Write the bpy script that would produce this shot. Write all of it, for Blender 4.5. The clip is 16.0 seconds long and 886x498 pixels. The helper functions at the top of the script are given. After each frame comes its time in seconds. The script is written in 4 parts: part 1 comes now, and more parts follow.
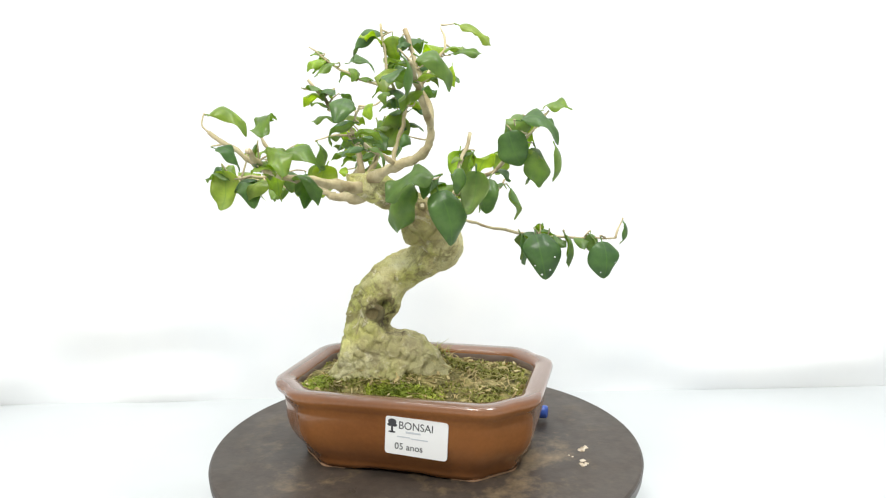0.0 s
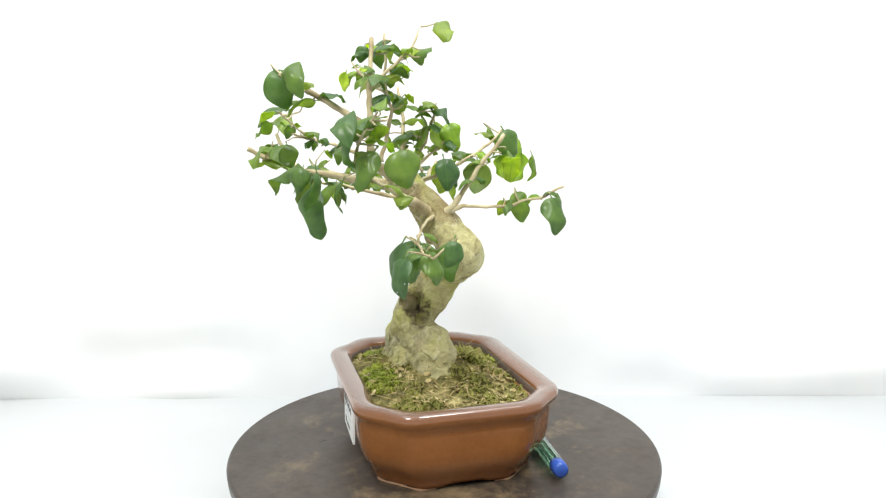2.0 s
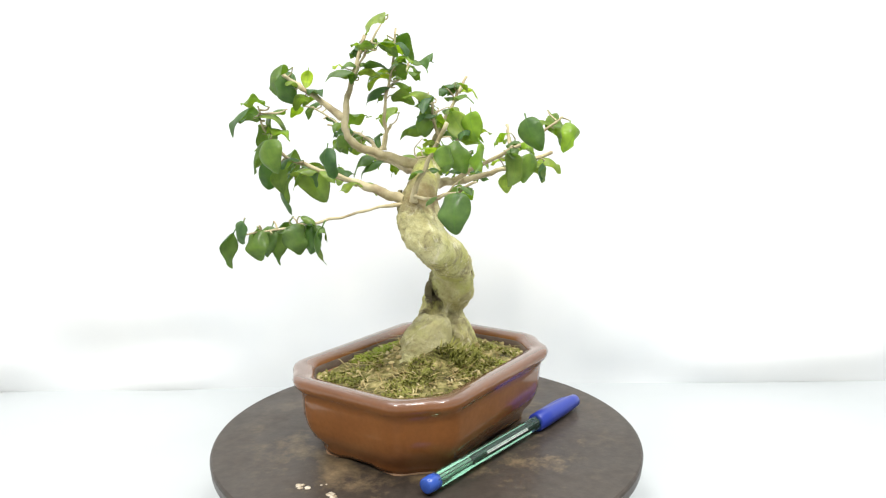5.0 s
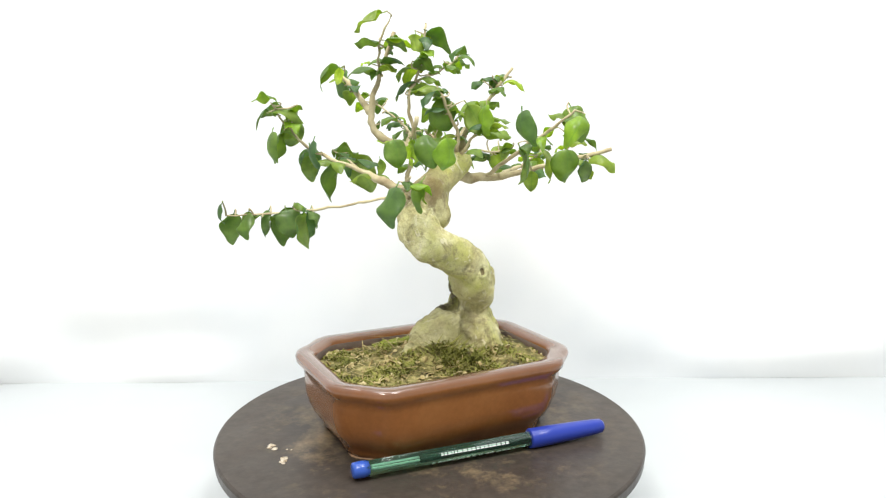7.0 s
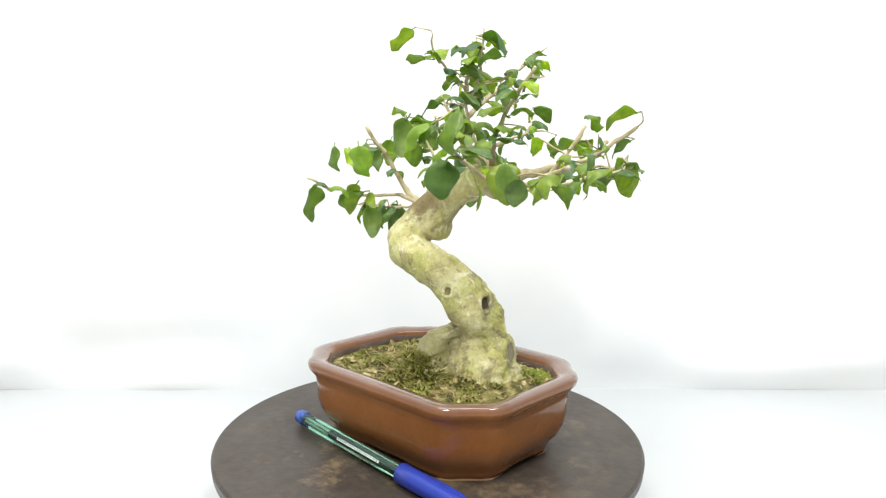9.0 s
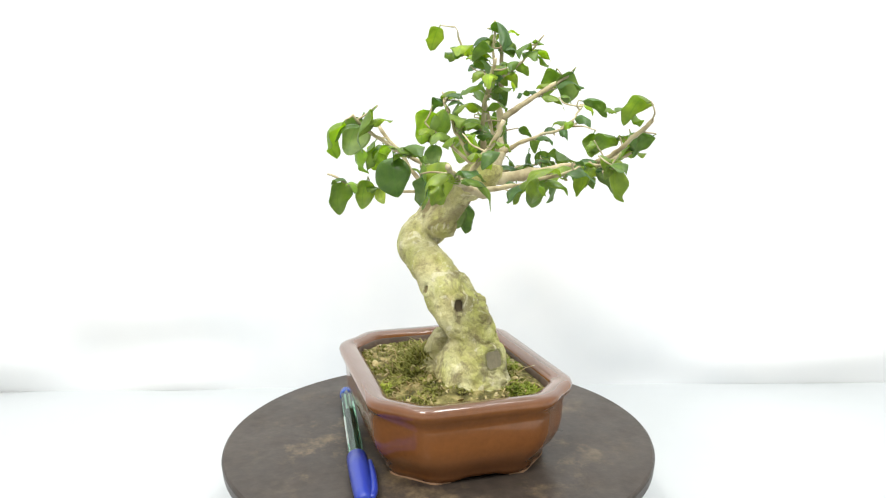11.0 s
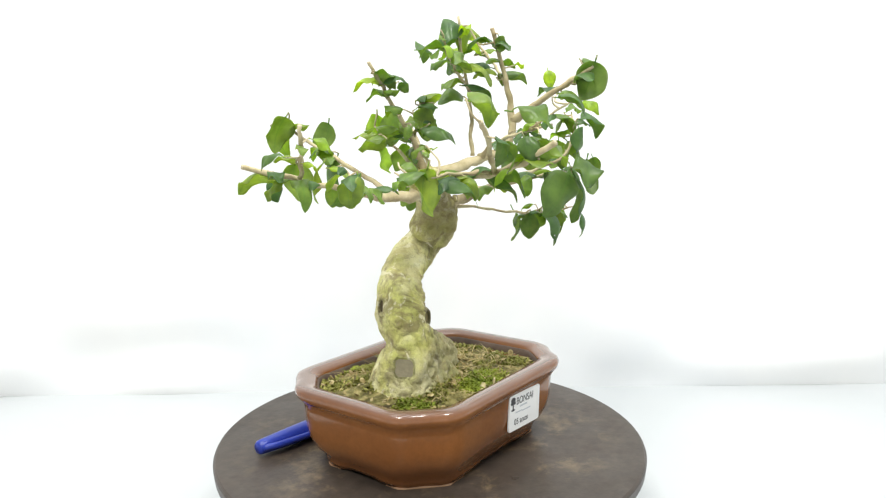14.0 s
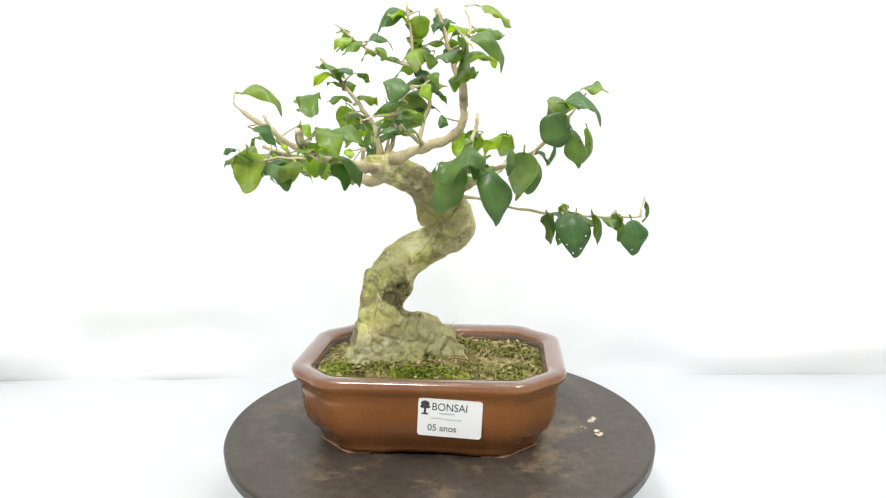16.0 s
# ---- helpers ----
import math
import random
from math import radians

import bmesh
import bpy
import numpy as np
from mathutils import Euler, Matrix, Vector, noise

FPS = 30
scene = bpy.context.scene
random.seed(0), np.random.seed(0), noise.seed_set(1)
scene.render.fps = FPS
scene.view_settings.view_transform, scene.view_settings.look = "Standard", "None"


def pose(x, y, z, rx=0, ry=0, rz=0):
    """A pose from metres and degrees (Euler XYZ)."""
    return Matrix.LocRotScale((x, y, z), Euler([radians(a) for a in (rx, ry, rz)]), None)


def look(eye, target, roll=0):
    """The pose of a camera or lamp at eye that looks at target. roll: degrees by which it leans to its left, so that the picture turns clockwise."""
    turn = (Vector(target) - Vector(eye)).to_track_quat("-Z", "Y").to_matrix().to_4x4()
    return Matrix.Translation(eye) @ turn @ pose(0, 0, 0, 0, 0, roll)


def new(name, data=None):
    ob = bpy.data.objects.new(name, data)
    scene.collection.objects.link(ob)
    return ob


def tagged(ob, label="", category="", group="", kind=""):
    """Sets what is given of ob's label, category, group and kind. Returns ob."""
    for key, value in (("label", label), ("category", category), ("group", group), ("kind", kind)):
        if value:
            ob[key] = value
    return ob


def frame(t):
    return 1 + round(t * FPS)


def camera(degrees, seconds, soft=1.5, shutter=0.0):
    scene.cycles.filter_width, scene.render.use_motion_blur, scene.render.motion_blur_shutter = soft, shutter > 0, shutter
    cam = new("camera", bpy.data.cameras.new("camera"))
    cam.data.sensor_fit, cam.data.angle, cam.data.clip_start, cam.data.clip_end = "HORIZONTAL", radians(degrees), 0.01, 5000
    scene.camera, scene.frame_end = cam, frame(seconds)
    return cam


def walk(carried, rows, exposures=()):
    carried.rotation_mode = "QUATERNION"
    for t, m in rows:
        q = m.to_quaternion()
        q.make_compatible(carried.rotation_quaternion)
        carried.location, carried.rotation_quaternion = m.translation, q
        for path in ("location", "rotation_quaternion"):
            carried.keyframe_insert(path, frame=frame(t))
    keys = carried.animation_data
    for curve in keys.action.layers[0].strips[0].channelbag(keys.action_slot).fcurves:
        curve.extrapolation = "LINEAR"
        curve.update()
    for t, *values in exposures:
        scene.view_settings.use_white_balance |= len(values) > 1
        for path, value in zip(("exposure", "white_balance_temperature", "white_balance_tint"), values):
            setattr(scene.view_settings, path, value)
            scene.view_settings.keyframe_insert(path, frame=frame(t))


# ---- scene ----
# ---- camera: hand-held before the turntable, with a slight sway ----
cam = camera(63.2, 16.0, soft=1.2)


def cam_row(t, yaw, pitch, roll):
    return (t, pose(0, -0.4098, 0.1764, 80.96 - pitch, -roll, yaw))


walk(cam, [
    cam_row(0, -1.61, -0.55, -0.69),
    cam_row(0.5, -0.80, -0.47, -0.38),
    cam_row(1, -0.92, -0.43, -0.49),
    cam_row(1.5, -0.60, -0.25, -0.26),
    cam_row(2, 0.00, -0.67, -0.20),
    cam_row(2.5, 0.15, -0.21, -0.15),
    cam_row(3, -0.22, 0.12, -0.11),
    cam_row(3.5, -0.31, 0.19, -0.34),
    cam_row(4, -0.70, 0.14, -0.28),
    cam_row(6.5, -1.70, 0.34, -0.32),
    cam_row(7, -1.07, 0.61, -0.03),
    cam_row(7.5, -0.81, 0.41, 0.06),
    cam_row(8, -1.51, 0.14, 0.19),
    cam_row(8.5, -1.35, 0.08, 0.38),
    cam_row(9, -1.00, -0.10, 0.40),
    cam_row(11.5, -0.53, 0.12, -0.46),
    cam_row(12, -0.46, 0.14, -0.17),
    cam_row(12.5, -0.61, 0.25, -0.37),
    cam_row(13, -0.26, 0.11, -0.46),
    cam_row(13.5, -0.61, -0.16, -0.39),
    cam_row(14, -1.19, -0.13, -0.41),
    cam_row(14.5, -0.09, 0.28, -0.52),
    cam_row(15, 0.11, 0.39, -0.46),
    cam_row(15.5, -0.34, 0.51, -0.40),
    cam_row(16, -0.40, 0.88, -0.28),
])

# ---- world, lamps ----
world = bpy.data.worlds.new("room_light")
scene.world = world
world.use_nodes = True
bg = world.node_tree.nodes["Background"]
bg.inputs[0].default_value = (0.97, 1.0, 1.0, 1)
bg.inputs[1].default_value = 0.50
scene.view_settings.exposure = 0.0


def area_lamp(name, eye, target, w, h, watts, colour):
    data = bpy.data.lights.new(name, "AREA")
    data.shape, data.size, data.size_y, data.energy, data.color = "RECTANGLE", w, h, watts, colour
    ob = new(name, data)
    ob.matrix_world = look(eye, target)
    return ob


area_lamp("ceiling_lamp", (-0.32, -0.80, 1.05), (0, 0, 0.05), 0.25, 0.25, 9.5, (1.0, 0.97, 0.92))
area_lamp("ceiling_lamp", (0.38, -0.55, 1.15), (0, 0, 0.05), 0.25, 0.25, 7.1, (1.0, 0.98, 0.94))
# added fill lamp, aimed at the cloth to whiten the backdrop
area_lamp("ceiling_lamp", (0.0, -0.15, 1.5), (0, 0.5, 0.2), 1.4, 0.4, 16.0, (0.97, 0.99, 1.0))


# ---- materials ----
def material(name, rough=0.5, metal=0.0):
    m = bpy.data.materials.new(name)
    m.use_nodes = True
    b = m.node_tree.nodes["Principled BSDF"]
    b.inputs["Roughness"].default_value = rough
    b.inputs["Metallic"].default_value = metal
    return m, m.node_tree, b


def node(nt, kind, **inputs):
    n = nt.nodes.new(kind)
    for key, value in inputs.items():
        n.inputs[key.replace("_", " ")].default_value = value
    return n


def noise_tex(nt, scale, detail=4, rough=0.6, distort=0.0):
    tc = nt.nodes.new("ShaderNodeTexCoord")
    n = node(nt, "ShaderNodeTexNoise", Scale=scale, Detail=detail, Roughness=rough, Distortion=distort)
    nt.links.new(tc.outputs["Object"], n.inputs["Vector"])
    return n.outputs["Fac"]


def ramp(nt, fac, stops):
    r = nt.nodes.new("ShaderNodeValToRGB")
    el = r.color_ramp.elements
    while len(el) < len(stops):
        el.new(0.5)
    for e, (p, c) in zip(el, stops):
        e.position, e.color = p, (*c, 1)
    nt.links.new(fac, r.inputs[0])
    return r.outputs[0]


def mix(nt, fac, a, b, mode="MIX"):
    m = nt.nodes.new("ShaderNodeMix")
    m.data_type, m.blend_type = "RGBA", mode
    for sock, v in ((m.inputs[0], fac), (m.inputs[6], a), (m.inputs[7], b)):
        if isinstance(v, bpy.types.NodeSocket):
            nt.links.new(v, sock)
        else:
            sock.default_value = v if not isinstance(v, tuple) else (*v, 1)
    return m.outputs[2]


def bump(nt, b, height, strength, distance=0.001):
    n = node(nt, "ShaderNodeBump", Strength=strength, Distance=distance)
    nt.links.new(height, n.inputs["Height"])
    nt.links.new(n.outputs[0], b.inputs["Normal"])


def speckled(name, rough, scale, stops, bump_strength=0.0, bump_scale=None, metal=0.0, dist=0.001):
    m, nt, b = material(name, rough, metal)
    nt.links.new(ramp(nt, noise_tex(nt, scale), stops), b.inputs["Base Color"])
    if bump_strength:
        bump(nt, b, noise_tex(nt, bump_scale or scale * 4), bump_strength, dist)
    return m


def plain(name, colour, rough=0.5, metal=0.0):
    m, nt, b = material(name, rough, metal)
    b.inputs["Base Color"].default_value = (*colour, 1)
    return m


def make_bark():
    m, nt, b = material("bark", 0.75)
    base = ramp(nt, noise_tex(nt, 70, 6, 0.65), [(0.3, (0.36, 0.30, 0.13)), (0.42, (0.60, 0.545, 0.25)), (0.58, (0.77, 0.735, 0.39)), (0.75, (0.90, 0.88, 0.60))])
    moss = ramp(nt, noise_tex(nt, 38, 3), [(0.45, (0, 0, 0)), (0.65, (0.8, 0.8, 0.8))])
    col = mix(nt, moss, base, (0.55, 0.565, 0.13))
    dark = ramp(nt, noise_tex(nt, 34, 6, 0.72, 0.8), [(0.53, (0, 0, 0)), (0.60, (0.62, 0.62, 0.62))])
    col = mix(nt, dark, col, (0.19, 0.14, 0.07))
    pits = ramp(nt, noise_tex(nt, 260, 5, 0.7), [(0.57, (0, 0, 0)), (0.65, (0.35, 0.35, 0.35))])
    col = mix(nt, pits, col, (0.16, 0.12, 0.06))
    flakes = ramp(nt, noise_tex(nt, 95, 6, 0.7, 1.2), [(0.58, (0, 0, 0)), (0.62, (0.7, 0.7, 0.7))])
    col = mix(nt, flakes, col, (0.86, 0.81, 0.56))
    cracks = ramp(nt, noise_tex(nt, 130, 5, 0.65, 2.0), [(0.485, (0, 0, 0)), (0.5, (0.4, 0.4, 0.4)), (0.515, (0, 0, 0))])
    col = mix(nt, cracks, col, (0.20, 0.15, 0.07))
    # brown and grey bark patches; the darkest two paint shade and rot in hollows
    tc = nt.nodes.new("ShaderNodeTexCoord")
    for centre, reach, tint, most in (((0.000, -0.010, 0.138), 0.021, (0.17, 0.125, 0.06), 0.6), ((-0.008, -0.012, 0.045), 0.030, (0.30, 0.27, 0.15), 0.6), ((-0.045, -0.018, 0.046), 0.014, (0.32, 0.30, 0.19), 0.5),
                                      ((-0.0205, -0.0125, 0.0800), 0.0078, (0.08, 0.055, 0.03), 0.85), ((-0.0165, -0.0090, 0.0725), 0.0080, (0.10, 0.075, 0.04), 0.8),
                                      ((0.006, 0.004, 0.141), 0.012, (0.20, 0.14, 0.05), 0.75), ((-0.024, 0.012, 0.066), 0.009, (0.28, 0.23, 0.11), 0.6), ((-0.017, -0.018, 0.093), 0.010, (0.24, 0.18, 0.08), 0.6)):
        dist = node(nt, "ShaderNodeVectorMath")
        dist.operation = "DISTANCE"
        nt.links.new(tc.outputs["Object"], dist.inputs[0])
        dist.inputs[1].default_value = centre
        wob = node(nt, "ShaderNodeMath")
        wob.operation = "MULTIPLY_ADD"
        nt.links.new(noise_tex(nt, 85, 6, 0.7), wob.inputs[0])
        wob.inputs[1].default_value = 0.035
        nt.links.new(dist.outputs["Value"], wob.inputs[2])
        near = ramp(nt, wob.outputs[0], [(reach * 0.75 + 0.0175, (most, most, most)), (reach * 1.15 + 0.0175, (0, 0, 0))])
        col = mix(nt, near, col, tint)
    nt.links.new(col, b.inputs["Base Color"])
    bump(nt, b, noise_tex(nt, 150, 8, 0.72, 0.4), 1.0, 0.003)
    return m


def make_twig():
    m, nt, b = material("twig_bark", 0.7)
    col = ramp(nt, noise_tex(nt, 90, 5), [(0.3, (0.25, 0.19, 0.095)), (0.5, (0.46, 0.39, 0.225)), (0.72, (0.63, 0.56, 0.36))])
    nt.links.new(col, b.inputs["Base Color"])
    bump(nt, b, noise_tex(nt, 400, 3), 0.4, 0.0005)
    return m


def make_leaf(name, tones, rough=0.30):
    m, nt, b = material(name, rough)
    info = nt.nodes.new("ShaderNodeObjectInfo")
    tone = ramp(nt, info.outputs["Random"], tones)
    mott = ramp(nt, noise_tex(nt, 2.5, 4), [(0.3, (0.7, 0.75, 0.7)), (0.7, (1.2, 1.15, 1.0))])
    col = mix(nt, 1.0, tone, mott, "MULTIPLY")
    tc = nt.nodes.new("ShaderNodeTexCoord")
    sep = nt.nodes.new("ShaderNodeSeparateXYZ")
    nt.links.new(tc.outputs["Object"], sep.inputs[0])
    ab = node(nt, "ShaderNodeMath")
    ab.operation = "ABSOLUTE"
    nt.links.new(sep.outputs[1], ab.inputs[0])
    vein = ramp(nt, ab.outputs[0], [(0.0, (0.45, 0.45, 0.45)), (0.022, (0, 0, 0))])
    col = mix(nt, vein, col, (0.16, 0.3, 0.08))
    nt.links.new(col, b.inputs["Base Color"])
    bump(nt, b, noise_tex(nt, 5, 2), 0.02, 0.04)
    tr = nt.nodes.new("ShaderNodeBsdfTranslucent")
    bright = mix(nt, 1.0, col, (1.8, 1.85, 0.7), "MULTIPLY")
    nt.links.new(bright, tr.inputs[0])
    ms = nt.nodes.new("ShaderNodeMixShader")
    ms.inputs[0].default_value = 0.54
    out = nt.nodes["Material Output"]
    nt.links.new(b.outputs[0], ms.inputs[1])
    nt.links.new(tr.outputs[0], ms.inputs[2])
    nt.links.new(ms.outputs[0], out.inputs[0])
    return m


def make_glaze():
    m, nt, b = material("brown_glaze", 0.22)
    col = ramp(nt, noise_tex(nt, 16, 5), [(0.3, (0.200, 0.071, 0.019)), (0.55, (0.263, 0.098, 0.027)), (0.8, (0.320, 0.129, 0.038))])
    mott = ramp(nt, noise_tex(nt, 420, 3), [(0.3, (0.93, 0.93, 0.93)), (0.7, (1.05, 1.05, 1.05))])
    col = mix(nt, 1.0, col, mott, "MULTIPLY")
    # the backdrop's grey reflection painted into the rim's colour, with more coat there
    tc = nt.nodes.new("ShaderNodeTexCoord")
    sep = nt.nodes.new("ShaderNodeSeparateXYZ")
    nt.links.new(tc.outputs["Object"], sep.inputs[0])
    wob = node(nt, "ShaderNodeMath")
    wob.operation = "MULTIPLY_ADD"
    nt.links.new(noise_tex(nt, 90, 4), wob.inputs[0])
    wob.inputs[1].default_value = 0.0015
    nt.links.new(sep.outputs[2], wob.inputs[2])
    rim_sheen = ramp(nt, wob.outputs[0], [(0.0446, (0, 0, 0)), (0.0462, (0.9, 0.9, 0.9))])
    col = mix(nt, rim_sheen, col, (0.155, 0.098, 0.078))
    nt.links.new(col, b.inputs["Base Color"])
    b.inputs["Specular IOR Level"].default_value = 0.3
    nt.links.new(ramp(nt, rim_sheen, [(0.0, (0.55, 0.55, 0.55)), (0.9, (0.95, 0.95, 0.95))]), b.inputs["Coat Weight"])
    b.inputs["Coat IOR"].default_value = 1.55
    nt.links.new(ramp(nt, noise_tex(nt, 45, 4), [(0.35, (0.06, 0.06, 0.06)), (0.75, (0.13, 0.13, 0.13))]), b.inputs["Coat Roughness"])
    bump(nt, b, noise_tex(nt, 30, 3), 0.10, 0.002)
    return m


def make_disc():
    m, nt, b = material("worn_dark_metal", 0.42)
    col = ramp(nt, noise_tex(nt, 7, 5), [(0.3, (0.042, 0.034, 0.028)), (0.7, (0.072, 0.058, 0.047))])
    b.inputs["Specular IOR Level"].default_value = 0.28
    rust = ramp(nt, noise_tex(nt, 22, 8, 0.75), [(0.50, (0, 0, 0)), (0.66, (0.6, 0.6, 0.6))])
    tc = nt.nodes.new("ShaderNodeTexCoord")
    ln = node(nt, "ShaderNodeVectorMath")
    ln.operation = "LENGTH"
    nt.links.new(tc.outputs["Object"], ln.inputs[0])
    inner = ramp(nt, ln.outputs["Value"], [(0.075, (1, 1, 1)), (0.118, (0, 0, 0))])
    rust = mix(nt, 1.0, rust, inner, "MULTIPLY")
    col = mix(nt, rust, col, (0.32, 0.235, 0.13))
    fine = ramp(nt, noise_tex(nt, 160, 4), [(0.35, (0.8, 0.8, 0.8)), (0.7, (1.15, 1.12, 1.1))])
    nt.links.new(mix(nt, 1.0, col, fine, "MULTIPLY"), b.inputs["Base Color"])
    nt.links.new(ramp(nt, noise_tex(nt, 30, 5), [(0.3, (0.26, 0.26, 0.26)), (0.7, (0.48, 0.48, 0.48))]), b.inputs["Roughness"])
    bump(nt, b, noise_tex(nt, 240, 4), 0.15, 0.0006)
    return m


def make_cloth():
    m, nt, b = material("white_cloth", 0.8)
    col = ramp(nt, noise_tex(nt, 3.0, 4), [(0.35, (0.76, 0.79, 0.815)), (0.6, (0.87, 0.875, 0.87))])
    nt.links.new(col, b.inputs["Base Color"])
    bump(nt, b, noise_tex(nt, 10, 3), 0.12, 0.01)
    return m


def make_table():
    m, nt, b = material("white_table_top", 0.35)
    col = ramp(nt, noise_tex(nt, 4.0, 4), [(0.3, (0.50, 0.525, 0.53)), (0.65, (0.55, 0.57, 0.575))])
    nt.links.new(col, b.inputs["Base Color"])
    return m


def make_clear(name, colour, rough):
    m, nt, b = material(name, rough)
    b.inputs["Base Color"].default_value = (*colour, 1)
    b.inputs["Transmission Weight"].default_value = 0.97
    b.inputs["IOR"].default_value = 1.45
    return m


BARK, TWIG, GLAZE, DISC, CLOTH, TABLE = make_bark(), make_twig(), make_glaze(), make_disc(), make_cloth(), make_table()
LEAF_TONES = [
    make_leaf("old_leaf", [(0.0, (0.098, 0.185, 0.092)), (0.5, (0.128, 0.226, 0.095)), (1.0, (0.170, 0.258, 0.095))]),
    make_leaf("leaf_green", [(0.0, (0.171, 0.264, 0.087)), (0.5, (0.222, 0.319, 0.085)), (1.0, (0.285, 0.358, 0.085))]),
    make_leaf("young_leaf", [(0.0, (0.251, 0.374, 0.069)), (0.5, (0.308, 0.429, 0.069)), (1.0, (0.376, 0.473, 0.069))]),
]
LEAF_UNDER = [
    make_leaf("old_leaf_underside", [(0.0, (0.199, 0.281, 0.111)), (1.0, (0.268, 0.341, 0.111))], 0.5),
    make_leaf("leaf_underside", [(0.0, (0.262, 0.352, 0.106)), (1.0, (0.353, 0.429, 0.106))], 0.5),
    make_leaf("young_leaf_underside", [(0.0, (0.342, 0.462, 0.085)), (1.0, (0.445, 0.528, 0.085))], 0.5),
]
CUT = speckled("cut_wood", 0.8, 200, [(0.3, (0.5, 0.42, 0.27)), (0.7, (0.68, 0.6, 0.42))])
SCAR = speckled("weathered_scar", 0.85, 160, [(0.3, (0.17, 0.15, 0.09)), (0.7, (0.29, 0.26, 0.17))], 0.5, 500)
KNOT_WOOD = speckled("weathered_knot", 0.9, 220, [(0.3, (0.13, 0.10, 0.045)), (0.7, (0.30, 0.25, 0.11))], 0.4)
HOLLOW = speckled("dark_hollow", 0.9, 200, [(0.3, (0.035, 0.025, 0.012)), (0.7, (0.11, 0.085, 0.04))], 0.4)
CLAY = speckled("bare_clay", 0.8, 120, [(0.3, (0.36, 0.2, 0.11)), (0.7, (0.5, 0.31, 0.18))], 0.3)
INNER = speckled("dark_inner_clay", 0.7, 90, [(0.3, (0.075, 0.050, 0.036)), (0.7, (0.14, 0.095, 0.07))], 0.3)
SOIL = speckled("potting_soil", 0.95, 130, [(0.32, (0.045, 0.036, 0.013)), (0.46, (0.13, 0.115, 0.033)), (0.56, (0.24, 0.21, 0.07)), (0.7, (0.46, 0.38, 0.17))], 1.0, 260, dist=0.003)
MOSS = speckled("moss", 0.8, 60, [(0.3, (0.11, 0.115, 0.018)), (0.5, (0.20, 0.205, 0.035)), (0.7, (0.33, 0.31, 0.08))])
MOSS_BRIGHT = speckled("bright_moss", 0.8, 60, [(0.3, (0.15, 0.21, 0.018)), (0.7, (0.36, 0.41, 0.04))])
STRAW = speckled("dry_straw", 0.85, 90, [(0.3, (0.16, 0.1, 0.035)), (0.5, (0.36, 0.27, 0.1)), (0.7, (0.6, 0.5, 0.25))])
STONE = speckled("pale_grit", 0.85, 150, [(0.3, (0.17, 0.12, 0.04)), (0.5, (0.40, 0.32, 0.14)), (0.7, (0.70, 0.62, 0.38))])
SPECK = plain("dried_speck", (0.72, 0.74, 0.66), 0.7)
PAPER = plain("label_paper", (0.88, 0.89, 0.88), 0.5)
INK = plain("label_ink", (0.05, 0.05, 0.055), 0.6)
INK_LIGHT = plain("faint_ink", (0.54, 0.57, 0.61), 0.6)
BLUE = plain("blue_plastic", (0.022, 0.045, 0.33), 0.30)
PLUG = plain("end_plug_blue", (0.035, 0.095, 0.42), 0.25)
GREEN_CLEAR = make_clear("green_clear_plastic", (0.34, 0.72, 0.50), 0.03)
REFILL = plain("ink_refill", (0.008, 0.030, 0.022), 0.4)
REFILL_EMPTY = plain("pale_refill", (0.86, 0.92, 0.88), 0.35)
PRINT = plain("white_print", (0.85, 0.86, 0.85), 0.5)
CHIP = speckled("chipped_paint", 0.7, 300, [(0.35, (0.42, 0.33, 0.22)), (0.7, (0.75, 0.68, 0.56))])


# ---- mesh helpers ----
def mesh_ob(name, bm, mat, parent=None, smooth=True, label=""):
    me = bpy.data.meshes.new(name)
    bmesh.ops.recalc_face_normals(bm, faces=bm.faces)
    bm.to_mesh(me)
    bm.free()
    if smooth:
        me.polygons.foreach_set("use_smooth", [True] * len(me.polygons))
    me.materials.append(mat)
    ob = new(name, me)
    ob.parent = parent
    if label:
        tagged(ob, label)
    return ob


def part(name, bm, mat, parent, label="", smooth=True):
    return mesh_ob(name, bm, mat, parent, smooth, label)


def thing(name, label, category, kind=""):
    return tagged(new(name), label, category, "", kind)


def rings(bm, loops, caps=(True, True), closed=False):
    """Skin a list of rings of points."""
    made = [[bm.verts.new(p) for p in loop] for loop in loops]
    n = len(made[0])
    for a, b in zip(made, made[1:] + (made[:1] if closed else [])):
        for i in range(n):
            bm.faces.new((a[i], a[(i + 1) % n], b[(i + 1) % n], b[i]))
    if not closed:
        if caps[0]:
            bm.faces.new(made[0][::-1])
        if caps[1]:
            bm.faces.new(made[-1])
    return made


def spline(points, steps):
    """Catmull-Rom through points of any dimension."""
    p = np.array(points, float)
    p = np.vstack([2 * p[0] - p[1], p, 2 * p[-1] - p[-2]])
    out = []
    for i in range(1, len(p) - 2):
        for k in range(steps):
            u = k / steps
            a, b, c, d = p[i - 1:i + 3]
            out.append(0.5 * (2 * b + (c - a) * u + (2 * a - 5 * b + 4 * c - d) * u * u + (3 * b - a - 3 * c + d) * u ** 3))
    out.append(p[-2])
    return out


